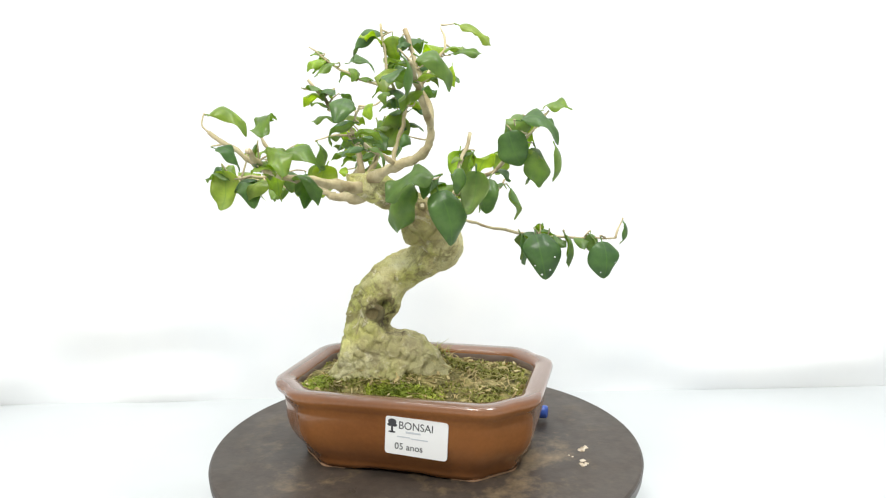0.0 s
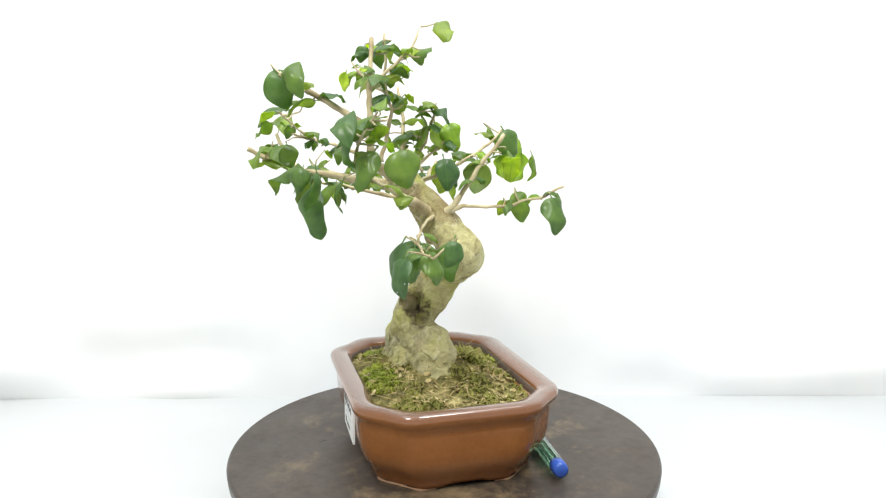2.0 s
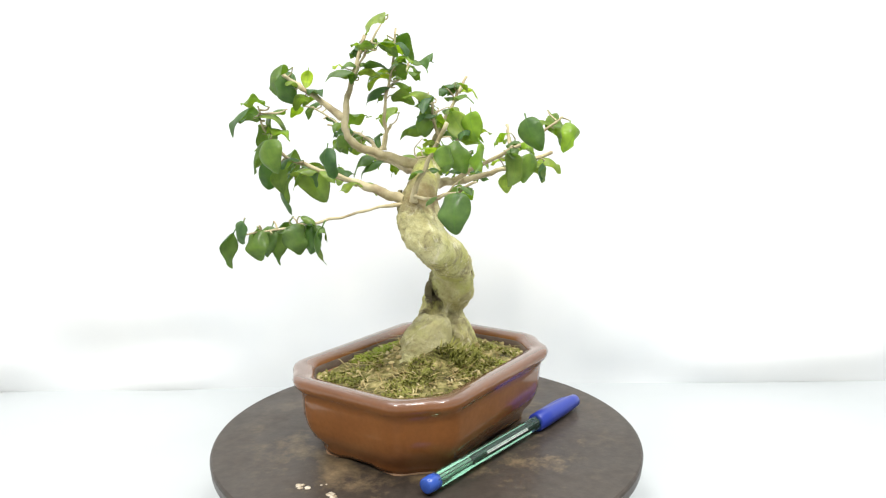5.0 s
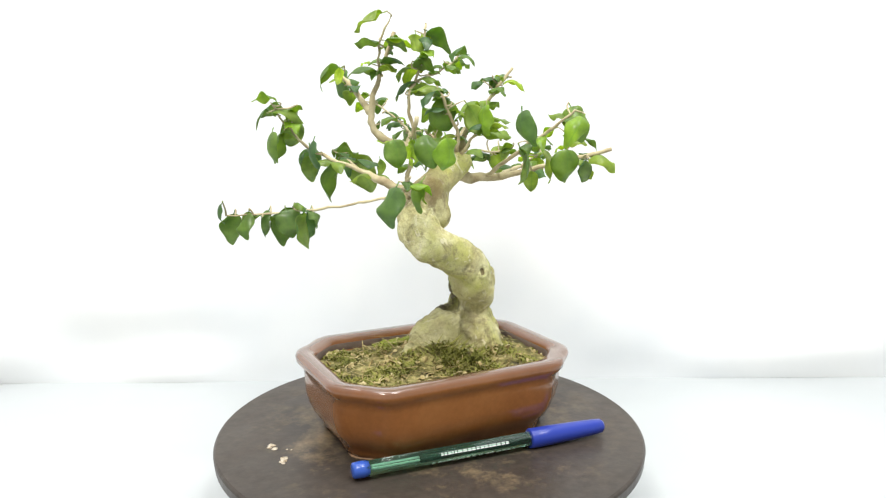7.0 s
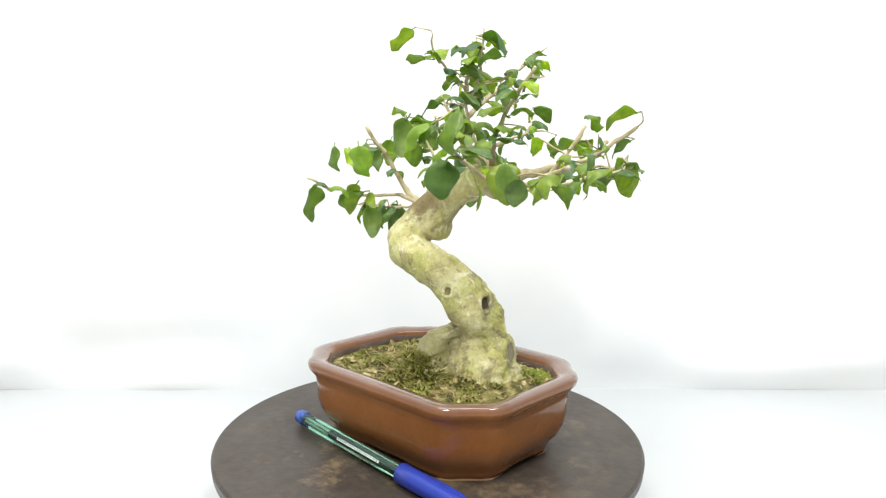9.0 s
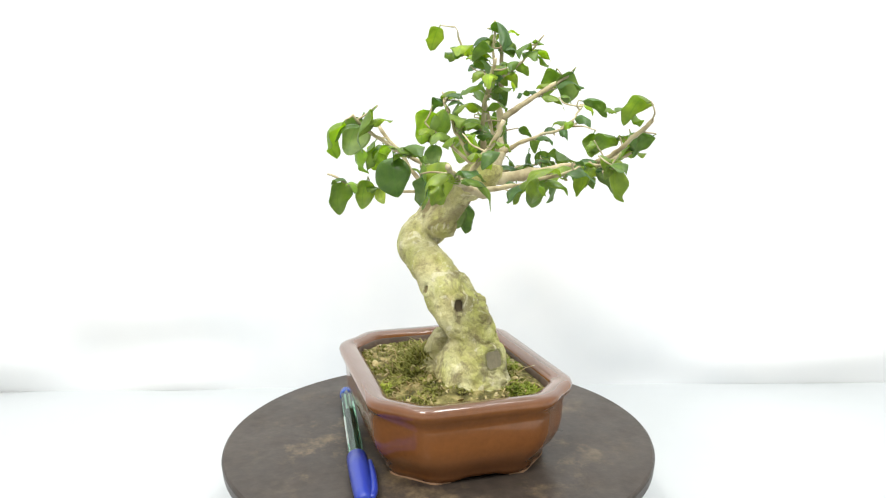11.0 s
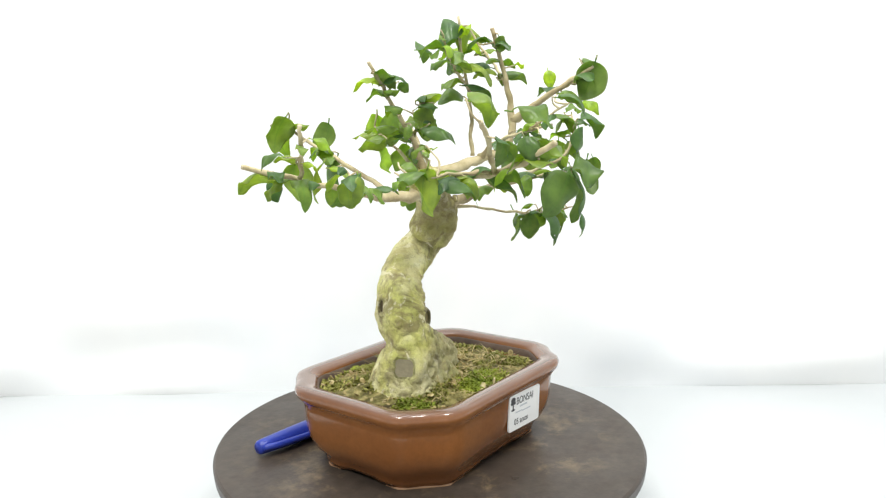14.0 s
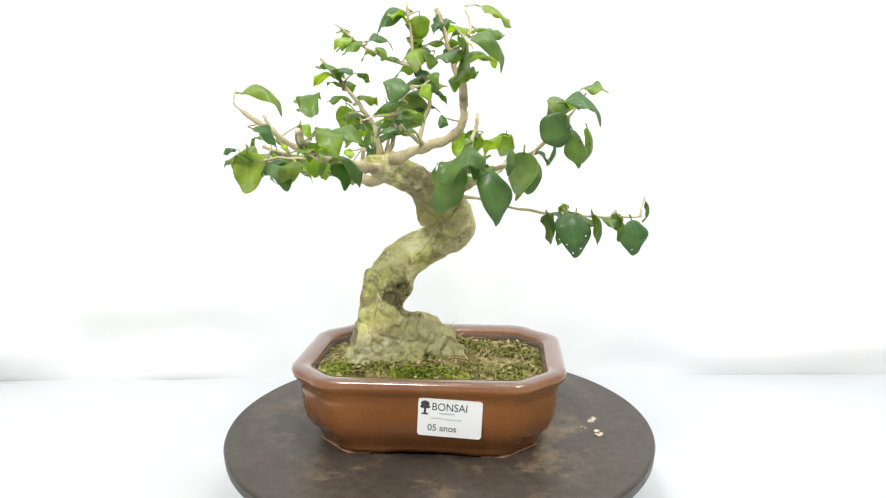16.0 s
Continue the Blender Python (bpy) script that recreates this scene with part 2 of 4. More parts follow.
def tube(bm, points, steps=6, sides=10, lump=0.0, freq=120.0, wander=0.0):
    """A tube along (x, y, z, radius) points."""
    line = spline(points, steps)
    for i, q in enumerate(line):
        if wander and 0 < i < len(line) - 1:
            line[i] = q + wander * np.array([*noise.noise_vector(Vector(q[:3]) * 130.0), 0.0])
    loops, ref = [], Vector((0.3, 1, 0.2)).normalized()
    for i, q in enumerate(line):
        a, b = line[max(i - 1, 0)], line[min(i + 1, len(line) - 1)]
        d = Vector((b - a)[:3]).normalized()
        u = (ref - d * ref.dot(d)).normalized()
        w = d.cross(u)
        ref = u
        ring = []
        for k in range(sides):
            t = 2 * math.pi * k / sides
            way = u * math.cos(t) + w * math.sin(t)
            c = Vector(q[:3])
            r = q[3]
            if lump:
                r *= 1 + lump * noise.noise((c + way * r) * freq) + 0.5 * lump * noise.noise((c + way * r) * freq * 2.3)
            ring.append(c + way * r)
        loops.append(ring)
    rings(bm, loops)


def box(bm, lo, hi):
    x0, y0, z0 = lo
    x1, y1, z1 = hi
    rings(bm, [[(x0, y0, z), (x1, y0, z), (x1, y1, z), (x0, y1, z)] for z in (z0, z1)])


# ---- the setting: white table top and hanging cloth ----
TABLE_Z = -0.055
bm = bmesh.new()
box(bm, (-1.6, -1.2, TABLE_Z - 0.03), (1.6, 0.6, TABLE_Z))
tagged(mesh_ob("table_top", bm, TABLE, smooth=False), "smooth white table top under the turntable", "table", kind="structure")

bm = bmesh.new()
grid = []
for i in range(161):
    x = -1.6 + 3.2 * i / 160
    col = []
    for j in range(60):
        s = j / 59
        z = TABLE_Z - 0.004 + 1.6 * s ** 1.8
        rise = min(1.0, (z - TABLE_Z + 0.004) / 0.03)
        low = rise * math.exp(-(z - TABLE_Z) / 0.07) * min(1, max(0, (abs(x) - 0.10) / 0.12))
        fold = 0.022 * low * noise.noise((x * 6.0, z * 8.0, 3.1)) + 0.030 * low * noise.noise((x * 11, z * 15, 7.7))
        col.append(bm.verts.new((x, 0.228 + 0.02 * noise.noise((x * 1.5, z, 0.2)) * min(1, (z - TABLE_Z + 0.03) * 4) + fold, z)))
    grid.append(col)
for a, b in zip(grid, grid[1:]):
    for j in range(59):
        bm.faces.new((a[j], b[j], b[j + 1], a[j + 1]))
tagged(mesh_ob("backdrop", bm, CLOTH), "white cloth backdrop with faint folds", "backdrop", kind="structure")

# ---- the turntable ----
turntable = thing("turntable", "round dark brown worn metal turntable on the table", "turntable")
bm = bmesh.new()
prof = [(0.05, -0.008), (0.1225, -0.008), (0.1245, -0.007), (0.125, -0.0018), (0.1245, -0.0006), (0.1235, 0.0), (0.06, 0.0), (0.004, 0.0)]
rings(bm, [[(r * math.cos(2 * math.pi * k / 128), r * math.sin(2 * math.pi * k / 128), z) for k in range(128)] for r, z in prof])
part("disc", bm, DISC, turntable, smooth=False)
bm = bmesh.new()
rings(bm, [[(r * math.cos(2 * math.pi * k / 64), r * math.sin(2 * math.pi * k / 64), z) for k in range(64)] for r, z in ((0.07, TABLE_Z), (0.07, TABLE_Z + 0.012), (0.03, TABLE_Z + 0.016), (0.03, -0.008))])
part("base", bm, DISC, turntable)
rnd = random.Random(5)
for cx, cy, n, r in ((0.0912, 0.0072, 5, 0.0024), (0.0930, -0.0115, 5, 0.0020), (0.084, -0.004, 2, 0.0009)):
    bm = bmesh.new()
    for _ in range(n):
        x, y = cx + rnd.gauss(0, 0.0012), cy + rnd.gauss(0, 0.0022)
        rr = r * rnd.uniform(0.4, 1.0)
        ring = [(x + rr * rnd.uniform(0.6, 1.2) * math.cos(a), y + rr * rnd.uniform(0.6, 1.2) * math.sin(a)) for a in np.arange(9) * 2 * math.pi / 9]
        h = 0.0002 + 0.00005 * _
        rings(bm, [[(px_, py_, 0.00005) for px_, py_ in ring], [(px_, py_, h) for px_, py_ in ring]])
    part("paint_chip", bm, CHIP, turntable, "pale chip in the dark paint")

# ---- the pot ----
PX, PY = -0.0038, -0.0041


def outline(hx, hy, cut, z, notch=0.0, n=8, feet=0.0):
    """A rectangle with cut, softly rounded corners; feet lifts the middle of each side."""
    corner = []
    for sx, sy, turn in ((1, -1, 0), (1, 1, 1), (-1, 1, 2), (-1, -1, 3)):
        a, b = Vector((sx * hx, sy * (hy - cut))), Vector((sx * (hx - cut), sy * hy))
        if turn in (0, 2):
            a, b = b, a
        corner.append((a, b))
    pts = []
    for i, (a, b) in enumerate(corner):
        prev_b, nxt_a = corner[i - 1][1], corner[(i + 1) % 4][0]
        r = cut * 0.34
        for p, before, after in ((a, prev_b, b), (b, a, nxt_a)):
            d0, d1 = (before - p).normalized(), (after - p).normalized()
            for k in range(n):
                u = k / (n - 1)
                q = (p + d0 * r) * (1 - u) ** 2 + p * 2 * u * (1 - u) + (p + d1 * r) * u * u
                pts.append(q)
            if p is a:
                m = (a + b) / 2
                inward = -m.normalized()
                for u in (0.44, 0.5, 0.56):
                    pts.append(a.lerp(b, u) + inward * notch * math.sin(math.pi * u))
        for u in np.linspace(0.06, 0.94, 17):
            pts.append((b + (nxt_a - b).normalized() * r).lerp(nxt_a - (nxt_a - b).normalized() * r, u))
    out = []
    for q in pts:
        lift = 0.0
        if feet:
            along = abs(q.x) / (hx - cut) if abs(abs(q.y) - hy) < 1e-4 else abs(q.y) / (hy - cut) if abs(abs(q.x) - hx) < 1e-4 else 2
            lift = feet * max(0.0, min(1.0, (0.62 - along) / 0.34))
            lift = feet * (3 * (lift / feet) ** 2 - 2 * (lift / feet) ** 3)
        out.append((q.x + PX, q.y + PY, z + lift))
    return out


pot = thing("bonsai_pot", "glazed brown ceramic bonsai pot with cut corners", "pot")
bm = bmesh.new()
rings(bm, [
    outline(0.0600, 0.0420, 0.0185, 0.0012, 0.0004, feet=0.0014),
    outline(0.0620, 0.0438, 0.0195, 0.0010, 0.0004, feet=0.0014),
    outline(0.0628, 0.0445, 0.0198, 0.0034, 0.0004, feet=0.0010),
    outline(0.0640, 0.0455, 0.0204, 0.0070, 0.0004),
    outline(0.0676, 0.0488, 0.0212, 0.0110, 0.0004),
    outline(0.0698, 0.0513, 0.0215, 0.0165, 0.0004),
    outline(0.0710, 0.0526, 0.0218, 0.0230, 0.0004),
    outline(0.0713, 0.0531, 0.0218, 0.0320, 0.0004),
    outline(0.0718, 0.0535, 0.0218, 0.0360, 0.0004),
    outline(0.0734, 0.0544, 0.0222, 0.0378, 0.0004),
    outline(0.0752, 0.0560, 0.0224, 0.0402, 0.0004),
    outline(0.0758, 0.0565, 0.0225, 0.0430, 0.0004),
    outline(0.0750, 0.0558, 0.0222, 0.0450, 0.0010),
    outline(0.0732, 0.0541, 0.0215, 0.0458, 0.0008),
    outline(0.0700, 0.0505, 0.0190, 0.0457, 0.0002),
    outline(0.0664, 0.0465, 0.0175, 0.0449, 0.000),
    outline(0.0650, 0.0450, 0.0170, 0.0432, 0.000),
    outline(0.0647, 0.0447, 0.0168, 0.0405, 0.000),
    outline(0.0647, 0.0447, 0.0168, 0.0380, 0.000),
], caps=(True, True))
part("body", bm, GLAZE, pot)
bm = bmesh.new()
rings(bm, [outline(0.0652, 0.0452, 0.0171, 0.0424), outline(0.0641, 0.0441, 0.0166, 0.0420), outline(0.0639, 0.0439, 0.0165, 0.0375)], caps=(False, False))
part("inner_wall", bm, INNER, pot, "dark unglazed inner wall")
for sx in (1, -1):
    for sy in (1, -1):
        bm = bmesh.new()
        corner = [(0.0612, 0.016), (0.0612, 0.0236), (0.0597, 0.0262), (0.0447, 0.0412), (0.0420, 0.0430), (0.030, 0.0430), (0.030, 0.035), (0.052, 0.016)]
        loop = [(PX + sx * x, PY + sy * y) for x, y in corner][::sx * sy]
        rings(bm, [[(x, y, z) for x, y in loop] for z in (0.0, 0.0010)])
        part("foot", bm, CLAY, pot, "unglazed clay foot", smooth=False)

# the paper label on the long side
LX0, LX1, LZ0, LZ1 = -0.0055, 0.0278, 0.0158, 0.0362
LY = -0.0581
bm = bmesh.new()
loop = []
for cx, cz, start in ((LX1, LZ0, -90), (LX1, LZ1, 0), (LX0, LZ1, 90), (LX0, LZ0, 180)):
    for k in range(5):
        a = radians(start + 22.5 * k)
        loop.append((cx + math.copysign(0.0016, (LX0 + LX1) / 2 - cx) + 0.0016 * math.cos(a), cz + math.copysign(0.0016, (LZ0 + LZ1) / 2 - cz) + 0.0016 * math.sin(a)))
rings(bm, [[(x, y, z) for x, z in loop] for y in (LY, LY + 0.0010)])
sticker = part("label", bm, PAPER, pot, "white paper label with dark lettering", smooth=False)


def words(text, size, x, z, mat, width):
    data = bpy.data.curves.new("lettering", "FONT")
    data.body, data.size, data.extrude = text, size, 0.00004
    tmp = new("lettering", data)
    bpy.context.view_layer.update()
    me = bpy.data.meshes.new_from_object(tmp.evaluated_get(bpy.context.evaluated_depsgraph_get()))
    bpy.data.objects.remove(tmp)
    xs = [v.co.x for v in me.vertices]
    k = width / (max(xs) - min(xs))
    me.transform(Matrix.Diagonal((k, 1, 1, 1)))
    me.materials.append(mat)
    ob = new("lettering", me)
    ob.parent = sticker
    ob.matrix_local = pose(x, LY - 0.00008, z, 90, 0, 0)
    return ob


words("BONSAI", 0.0058, LX0 + 0.0070, LZ1 - 0.0062, INK, 0.0180)
words("05 anos", 0.0050, LX0 + 0.0052, LZ0 + 0.0030, INK, 0.0150)
for x0, x1, z, h, mat in ((0.0110, 0.0190, 0.0122, 0.0009, INK_LIGHT), (0.0065, 0.0135, 0.0096, 0.0006, INK_LIGHT), (0.0140, 0.0230, 0.0092, 0.0006, INK_LIGHT)):
    bm = bmesh.new()
    box(bm, (LX0 + x0, LY - 0.0001, LZ0 + z), (LX0 + x1, LY + 0.0002, LZ0 + z + h))
    part("print_bar", bm, mat, sticker, smooth=False)
bm = bmesh.new()
for cx, cz, rx, rz in ((0.0036, 0.0175, 0.0023, 0.0016), (0.0024, 0.0158, 0.0014, 0.0009), (0.0049, 0.0158, 0.0014, 0.0009), (0.0036, 0.0138, 0.0006, 0.0022), (0.0036, 0.0120, 0.0020, 0.0005)):
    loop = [(LX0 + cx + rx * math.cos(a), LZ0 + cz + rz * math.sin(a)) for a in np.arange(14) * 2 * math.pi / 14]
    rings(bm, [[(x, y, z) for x, z in loop] for y in (LY - 0.0001 - cx * 0.003, LY + 0.0002)])
part("tree_emblem", bm, INK, sticker, smooth=False)
# stuck on a little askew
sticker.matrix_local = Matrix.Translation((LX0, 0, LZ1 + 0.001)) @ pose(0, 0, 0, 0, 3.2, 0) @ Matrix.Translation((-LX0, 0, -LZ1))


# ---- soil, moss and grit in the pot ----
def soil_z(x, y):
    dx, dy = (x - PX) / 0.066, (y - PY) / 0.0445
    d = math.hypot((x + 0.020) / 1.3, y + 0.008)
    heap = 0.0075 * math.exp(-(((x - 0.003) / 0.017) ** 2 + ((y - 0.008) / 0.015) ** 2))
    return 0.0395 + heap + 0.0100 * math.exp(-(d / 0.028) ** 2) - 0.002 * max(abs(dx), abs(dy)) ** 4 + 0.0012 * noise.noise((x * 60, y * 60, 1.0)) + 0.0009 * noise.noise((x * 170, y * 170, 4.0)) + 0.0005 * noise.noise((x * 420, y * 420, 9.0))


def in_pot(x, y, m=0.0):
    ax, ay = abs(x - PX), abs(y - PY)
    return ax < 0.0655 - m and ay < 0.044 - m and ax + ay < 0.0945 - m


bm = bmesh.new()
top, nx, ny = {}, 150, 100
for i in range(nx + 1):
    for j in range(ny + 1):
        x, y = PX + 0.0652 * (2 * i / nx - 1), PY + 0.0437 * (2 * j / ny - 1)
        over = abs(x - PX) + abs(y - PY) - 0.0935
        if over > 0:
            x -= math.copysign(over / 2, x - PX)
            y -= math.copysign(over / 2, y - PY)
        top[i, j] = bm.verts.new((x, y, soil_z(x, y)))
for i in range(nx):
    for j in range(ny):
        bm.faces.new((top[i, j], top[i + 1, j], top[i + 1, j + 1], top[i, j + 1]))
soil = tagged(mesh_ob("soil", bm, SOIL), "brown mossy potting soil filling the pot", "soil")


def tufts(name, label, mat, count, seed, tall, where, bend=1.0):
    rnd = random.Random(seed)
    verts, faces = [], []
    while count:
        x, y = PX + rnd.uniform(-0.065, 0.065), PY + rnd.uniform(-0.044, 0.044)
        if not in_pot(x, y, 0.0015 if bend < 1.5 else 0.011) or not where(x, y, rnd):
            continue
        count -= 1
        z, a = soil_z(x, y), rnd.uniform(0, 6.283)
        h, w, lean = tall * rnd.uniform(0.4, 1.2), rnd.uniform(0.00025, 0.0007) / bend ** 0.8, bend * rnd.uniform(0.4, 1.7)
        dx, dy = math.cos(a), math.sin(a)
        k = len(verts)
        verts += [(x - dy * w, y + dx * w, z - 0.0005), (x + dy * w, y - dx * w, z - 0.0005),
                  (x + dx * h * lean * 0.4 + dy * w, y + dy * h * lean * 0.4 - dx * w, z + h * 0.6 / bend), (x + dx * h * lean * 0.4 - dy * w, y + dy * h * lean * 0.4 + dx * w, z + h * 0.6 / bend),
                  (x + dx * h * lean, y + dy * h * lean, z + h * (0.9 if bend < 1.5 else 0.25))]
        faces += [(k, k + 1, k + 2, k + 3), (k + 3, k + 2, k + 4)]
    me = bpy.data.meshes.new(name)
    me.from_pydata(verts, [], faces)
    me.materials.append(mat)
    return tagged(new(name, me), label, "grass" if "grass" in name else "moss", kind="stuff")


moss = tufts("moss", "olive moss and low weeds on the soil", MOSS, 5600, 11, 0.0019, lambda x, y, r: noise.noise((x * 55, y * 55, 2)) > 0.16 - 0.3 * r.random())
straw = tufts("dry_grass", "dry straw and root fibres on the soil", STRAW, 430, 13, 0.0070, lambda x, y, r: noise.noise((x * 30, y * 30, 5)) > -0.1 - 0.4 * r.random(), 2.2)
moss_bright = tufts("bright_moss", "bright green moss cushion on the soil", MOSS_BRIGHT, 3600, 12, 0.0020,
                    lambda x, y, r: math.hypot((x + 0.002) / 0.022, (y + 0.038) / 0.009) < r.uniform(0.5, 1.1) or math.hypot((x + 0.056) / 0.012, (y + 0.032) / 0.012) < r.uniform(0.3, 1) or (noise.noise((x * 38, y * 38, 8)) > 0.42))
grass = tufts("grass_blades", "short olive grass blades sprouting beside the trunk", MOSS, 420, 14, 0.0062,
              lambda x, y, r: math.hypot((x + 0.008) / 0.020, (y - 0.016) / 0.012) < r.uniform(0.1, 1.0), 1.4)

rnd = random.Random(21)
bm = bmesh.new()
count = 0
while count < 300:
    x, y = PX + rnd.uniform(-0.064, 0.064), PY + rnd.uniform(-0.043, 0.043)
    if not in_pot(x, y, 0.002) or math.hypot(x + 0.03, y + 0.008) < 0.02:
        continue
    count += 1
    r = rnd.choice((0.0005, 0.0007, 0.0009, 0.0012, 0.0017)) * rnd.uniform(0.8, 1.3)
    m = pose(x, y, soil_z(x, y) + r * 0.5, rnd.gauss(0, 35), rnd.gauss(0, 35), rnd.uniform(0, 360)) @ Matrix.Diagonal((r * 1.5, r, r * 0.32, 1))
    bmesh.ops.create_icosphere(bm, subdivisions=1, radius=1, matrix=m)
grit = tagged(mesh_ob("grit", bm, STONE, smooth=False), "pale grit and pebbles strewn on soil", "grit", kind="stuff")

# ---- the tree ----
tree = thing("bonsai_tree", "small bonsai tree with an S-curved pale trunk", "tree")
bm = bmesh.new()
tube(bm, [(-0.0335, -0.0095, 0.034, 0.0225), (-0.0325, -0.0089, 0.0479, 0.0194), (-0.0322, -0.0108, 0.0668, 0.0132), (-0.0299, -0.0030, 0.0826, 0.0140),
          (-0.0172, 0.0058, 0.1003, 0.0113), (0.0070, 0.0108, 0.1126, 0.0111), (0.0080, 0.0010, 0.1247, 0.0114), (0.0011, -0.0059, 0.1359, 0.0100),
          (-0.0167, -0.0127, 0.1479, 0.0087), (-0.0288, -0.0196, 0.1560, 0.0085), (-0.0300, -0.0205, 0.1600, 0.0066)], 12, 48, 0.10, 120)
tube(bm, [(-0.0045, 0.0020, 0.1185, 0.0045), (-0.0040, 0.0005, 0.1225, 0.0088), (-0.0020, -0.0030, 0.1310, 0.0092), (-0.0080, -0.0085, 0.1420, 0.0086)], 7, 28, 0.14, 110)
tube(bm, [(-0.037, -0.010, 0.062, 0.010), (-0.022, -0.0080, 0.0563, 0.0146), (-0.012, -0.0060, 0.0532, 0.0150), (-0.003, -0.0050, 0.0490, 0.0140), (0.0036, -0.0040, 0.0425, 0.0122), (0.0100, -0.0035, 0.0350, 0.0112), (0.0140, -0.0030, 0.0280, 0.0100)], 7, 32, 0.14, 110)
tube(bm, [(-0.0370, -0.0115, 0.054, 0.0110), (-0.0390, -0.0135, 0.042, 0.0155), (-0.0400, -0.0145, 0.034, 0.0165)], 6, 24, 0.12, 110)
tube(bm, [(-0.026, -0.006, 0.050, 0.013), (-0.018, 0.000, 0.041, 0.015), (-0.014, 0.003, 0.033, 0.016)], 6, 24, 0.16, 110)
tube(bm, [(-0.026, -0.012, 0.050, 0.013), (-0.018, -0.017, 0.041, 0.014), (-0.014, -0.020, 0.033, 0.015)], 6, 24, 0.16, 110)
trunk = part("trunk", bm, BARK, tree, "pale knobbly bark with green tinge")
rm = trunk.modifiers.new("fuse", "REMESH")
rm.mode, rm.voxel_size, rm.use_smooth_shade = "VOXEL", 0.0007, True
sm = trunk.modifiers.new("soften", "SMOOTH")
sm.factor, sm.iterations = 0.5, 3


def sculpt(ob):
    """Freeze the modifiers, then work hollows, folds and rough bark into the surface."""
    bpy.context.view_layer.update()
    me = bpy.data.meshes.new_from_object(ob.evaluated_get(bpy.context.evaluated_depsgraph_get()))
    ob.modifiers.clear()
    ob.data = me
    normals = [v.normal.copy() for v in me.vertices]
    for v, n in zip(me.vertices, normals):
        p = v.co.copy()
        # the front and the foot are rough, the back is smooth
        rough = min(1.0, max(0.15, 0.5 - n.y * 0.6 + max(0.0, 0.075 - p.z) * 14))
        h = 0.0010 * noise.noise(p * 75) + rough * 0.0011 * noise.noise(p * 190) + rough * 0.0005 * noise.noise(p * 420) + rough * 0.00025 * noise.noise(p * 900)
        crease = abs(noise.noise(Vector((p.x * 120, p.y * 120, p.z * 70)) + noise.noise_vector(p * 90) * 0.5))
        h -= rough * 0.0011 * max(0.0, 1 - crease / 0.10)
        for cx, cy, cz, rx, rz, deep in HOLLOWS:
            d = ((p.x - cx) / rx) ** 2 + ((p.y - cy) / rx) ** 2 + ((p.z - cz) / rz) ** 2
            if d < 6:
                h -= deep * math.exp(-d * d * 0.8)
        v.co = p + n * h
    me.polygons.foreach_set("use_smooth", [True] * len(me.polygons))
    me.update()


HOLLOWS = ((-0.0262, -0.0182, 0.0799, 0.0042, 0.0040, 0.0032), (-0.0428, 0.0004, 0.0868, 0.0024, 0.0038, 0.0030), (-0.0272, 0.0142, 0.0935, 0.0022, 0.0026, 0.0026), (-0.0463, -0.0181, 0.0568, 0.0060, 0.0060, 0.0014), (-0.0195, 0.0085, 0.0520, 0.0036, 0.0140, 0.0050), (-0.0225, 0.0040, 0.0610, 0.0036, 0.0110, 0.0050), (-0.0196, -0.0128, 0.0808, 0.0040, 0.0062, 0.0060), (-0.0165, -0.0080, 0.0722, 0.0054, 0.0052, 0.0055), (0.0040, -0.0030, 0.1190, 0.0070, 0.0030, 0.0020))
sculpt(trunk)


def knot(x, y, z, way, r, mat, label, deep=0.4, squash=1.0, proud=0.0002, square=0.07, lip=0.14):
    m = Matrix.Translation(Vector((x, y, z)) + Vector(way).normalized() * proud) @ Vector(way).normalized().to_track_quat("Z", "Y").to_matrix().to_4x4()
    bm = bmesh.new()
    prof = [(1.5, -0.9), (1.35, -0.1), (1.12, lip), (0.85, lip * 0.6), (0.7, -deep * 0.5), (0.3, -deep), (0.02, -deep)]
    loops = []
    for k, (a, h) in enumerate(prof):
        loops.append([m @ Vector((r * a * (1 + 0.16 * noise.noise((3 * math.cos(t), 3 * math.sin(t), x * 900)) - square * math.cos(4 * t)) * math.cos(t), squash * r * a * (1 - square * math.cos(4 * t)) * math.sin(t), r * h)) for t in np.arange(18) * 2 * math.pi / 18])
    rings(bm, loops[:5], caps=(False, False))
    ring_ob = part("knot", bm, BARK, tree, label)
    bm = bmesh.new()
    rings(bm, loops[3:], caps=(False, True))
    part("hollow", bm, mat, ring_ob)


knot(-0.0262, -0.0182, 0.0799, (0.35, -0.9, 0.1), 0.0052, KNOT_WOOD, "raised bark knot with a brown sunken core", 0.28, 0.80, -0.0001, 0.0, 0.10)
knot(-0.0428, 0.0004, 0.0868, (-0.95, 0.3, 0.1), 0.0030, HOLLOW, "dark upright knot hole in the bark", 0.5, 1.6, -0.0002)
knot(-0.0272, 0.0142, 0.0935, (-0.25, 0.9, 0.3), 0.0026, KNOT_WOOD, "small mossy knot in the bark", 0.35, 1.2, -0.0002)
knot(-0.0463, -0.0181, 0.0568, (-0.93, -0.36, 0.2), 0.0076, SCAR, "grey squarish pruning scar with pale rim", -0.02, 0.95, -0.0001, 0.12, 0.05)
knot(0.004, -0.0165, 0.142, (0.3, -0.9, 0.3), 0.0016, CUT, "small pale pruning scar", 0.0)


BRANCH_LINE = []


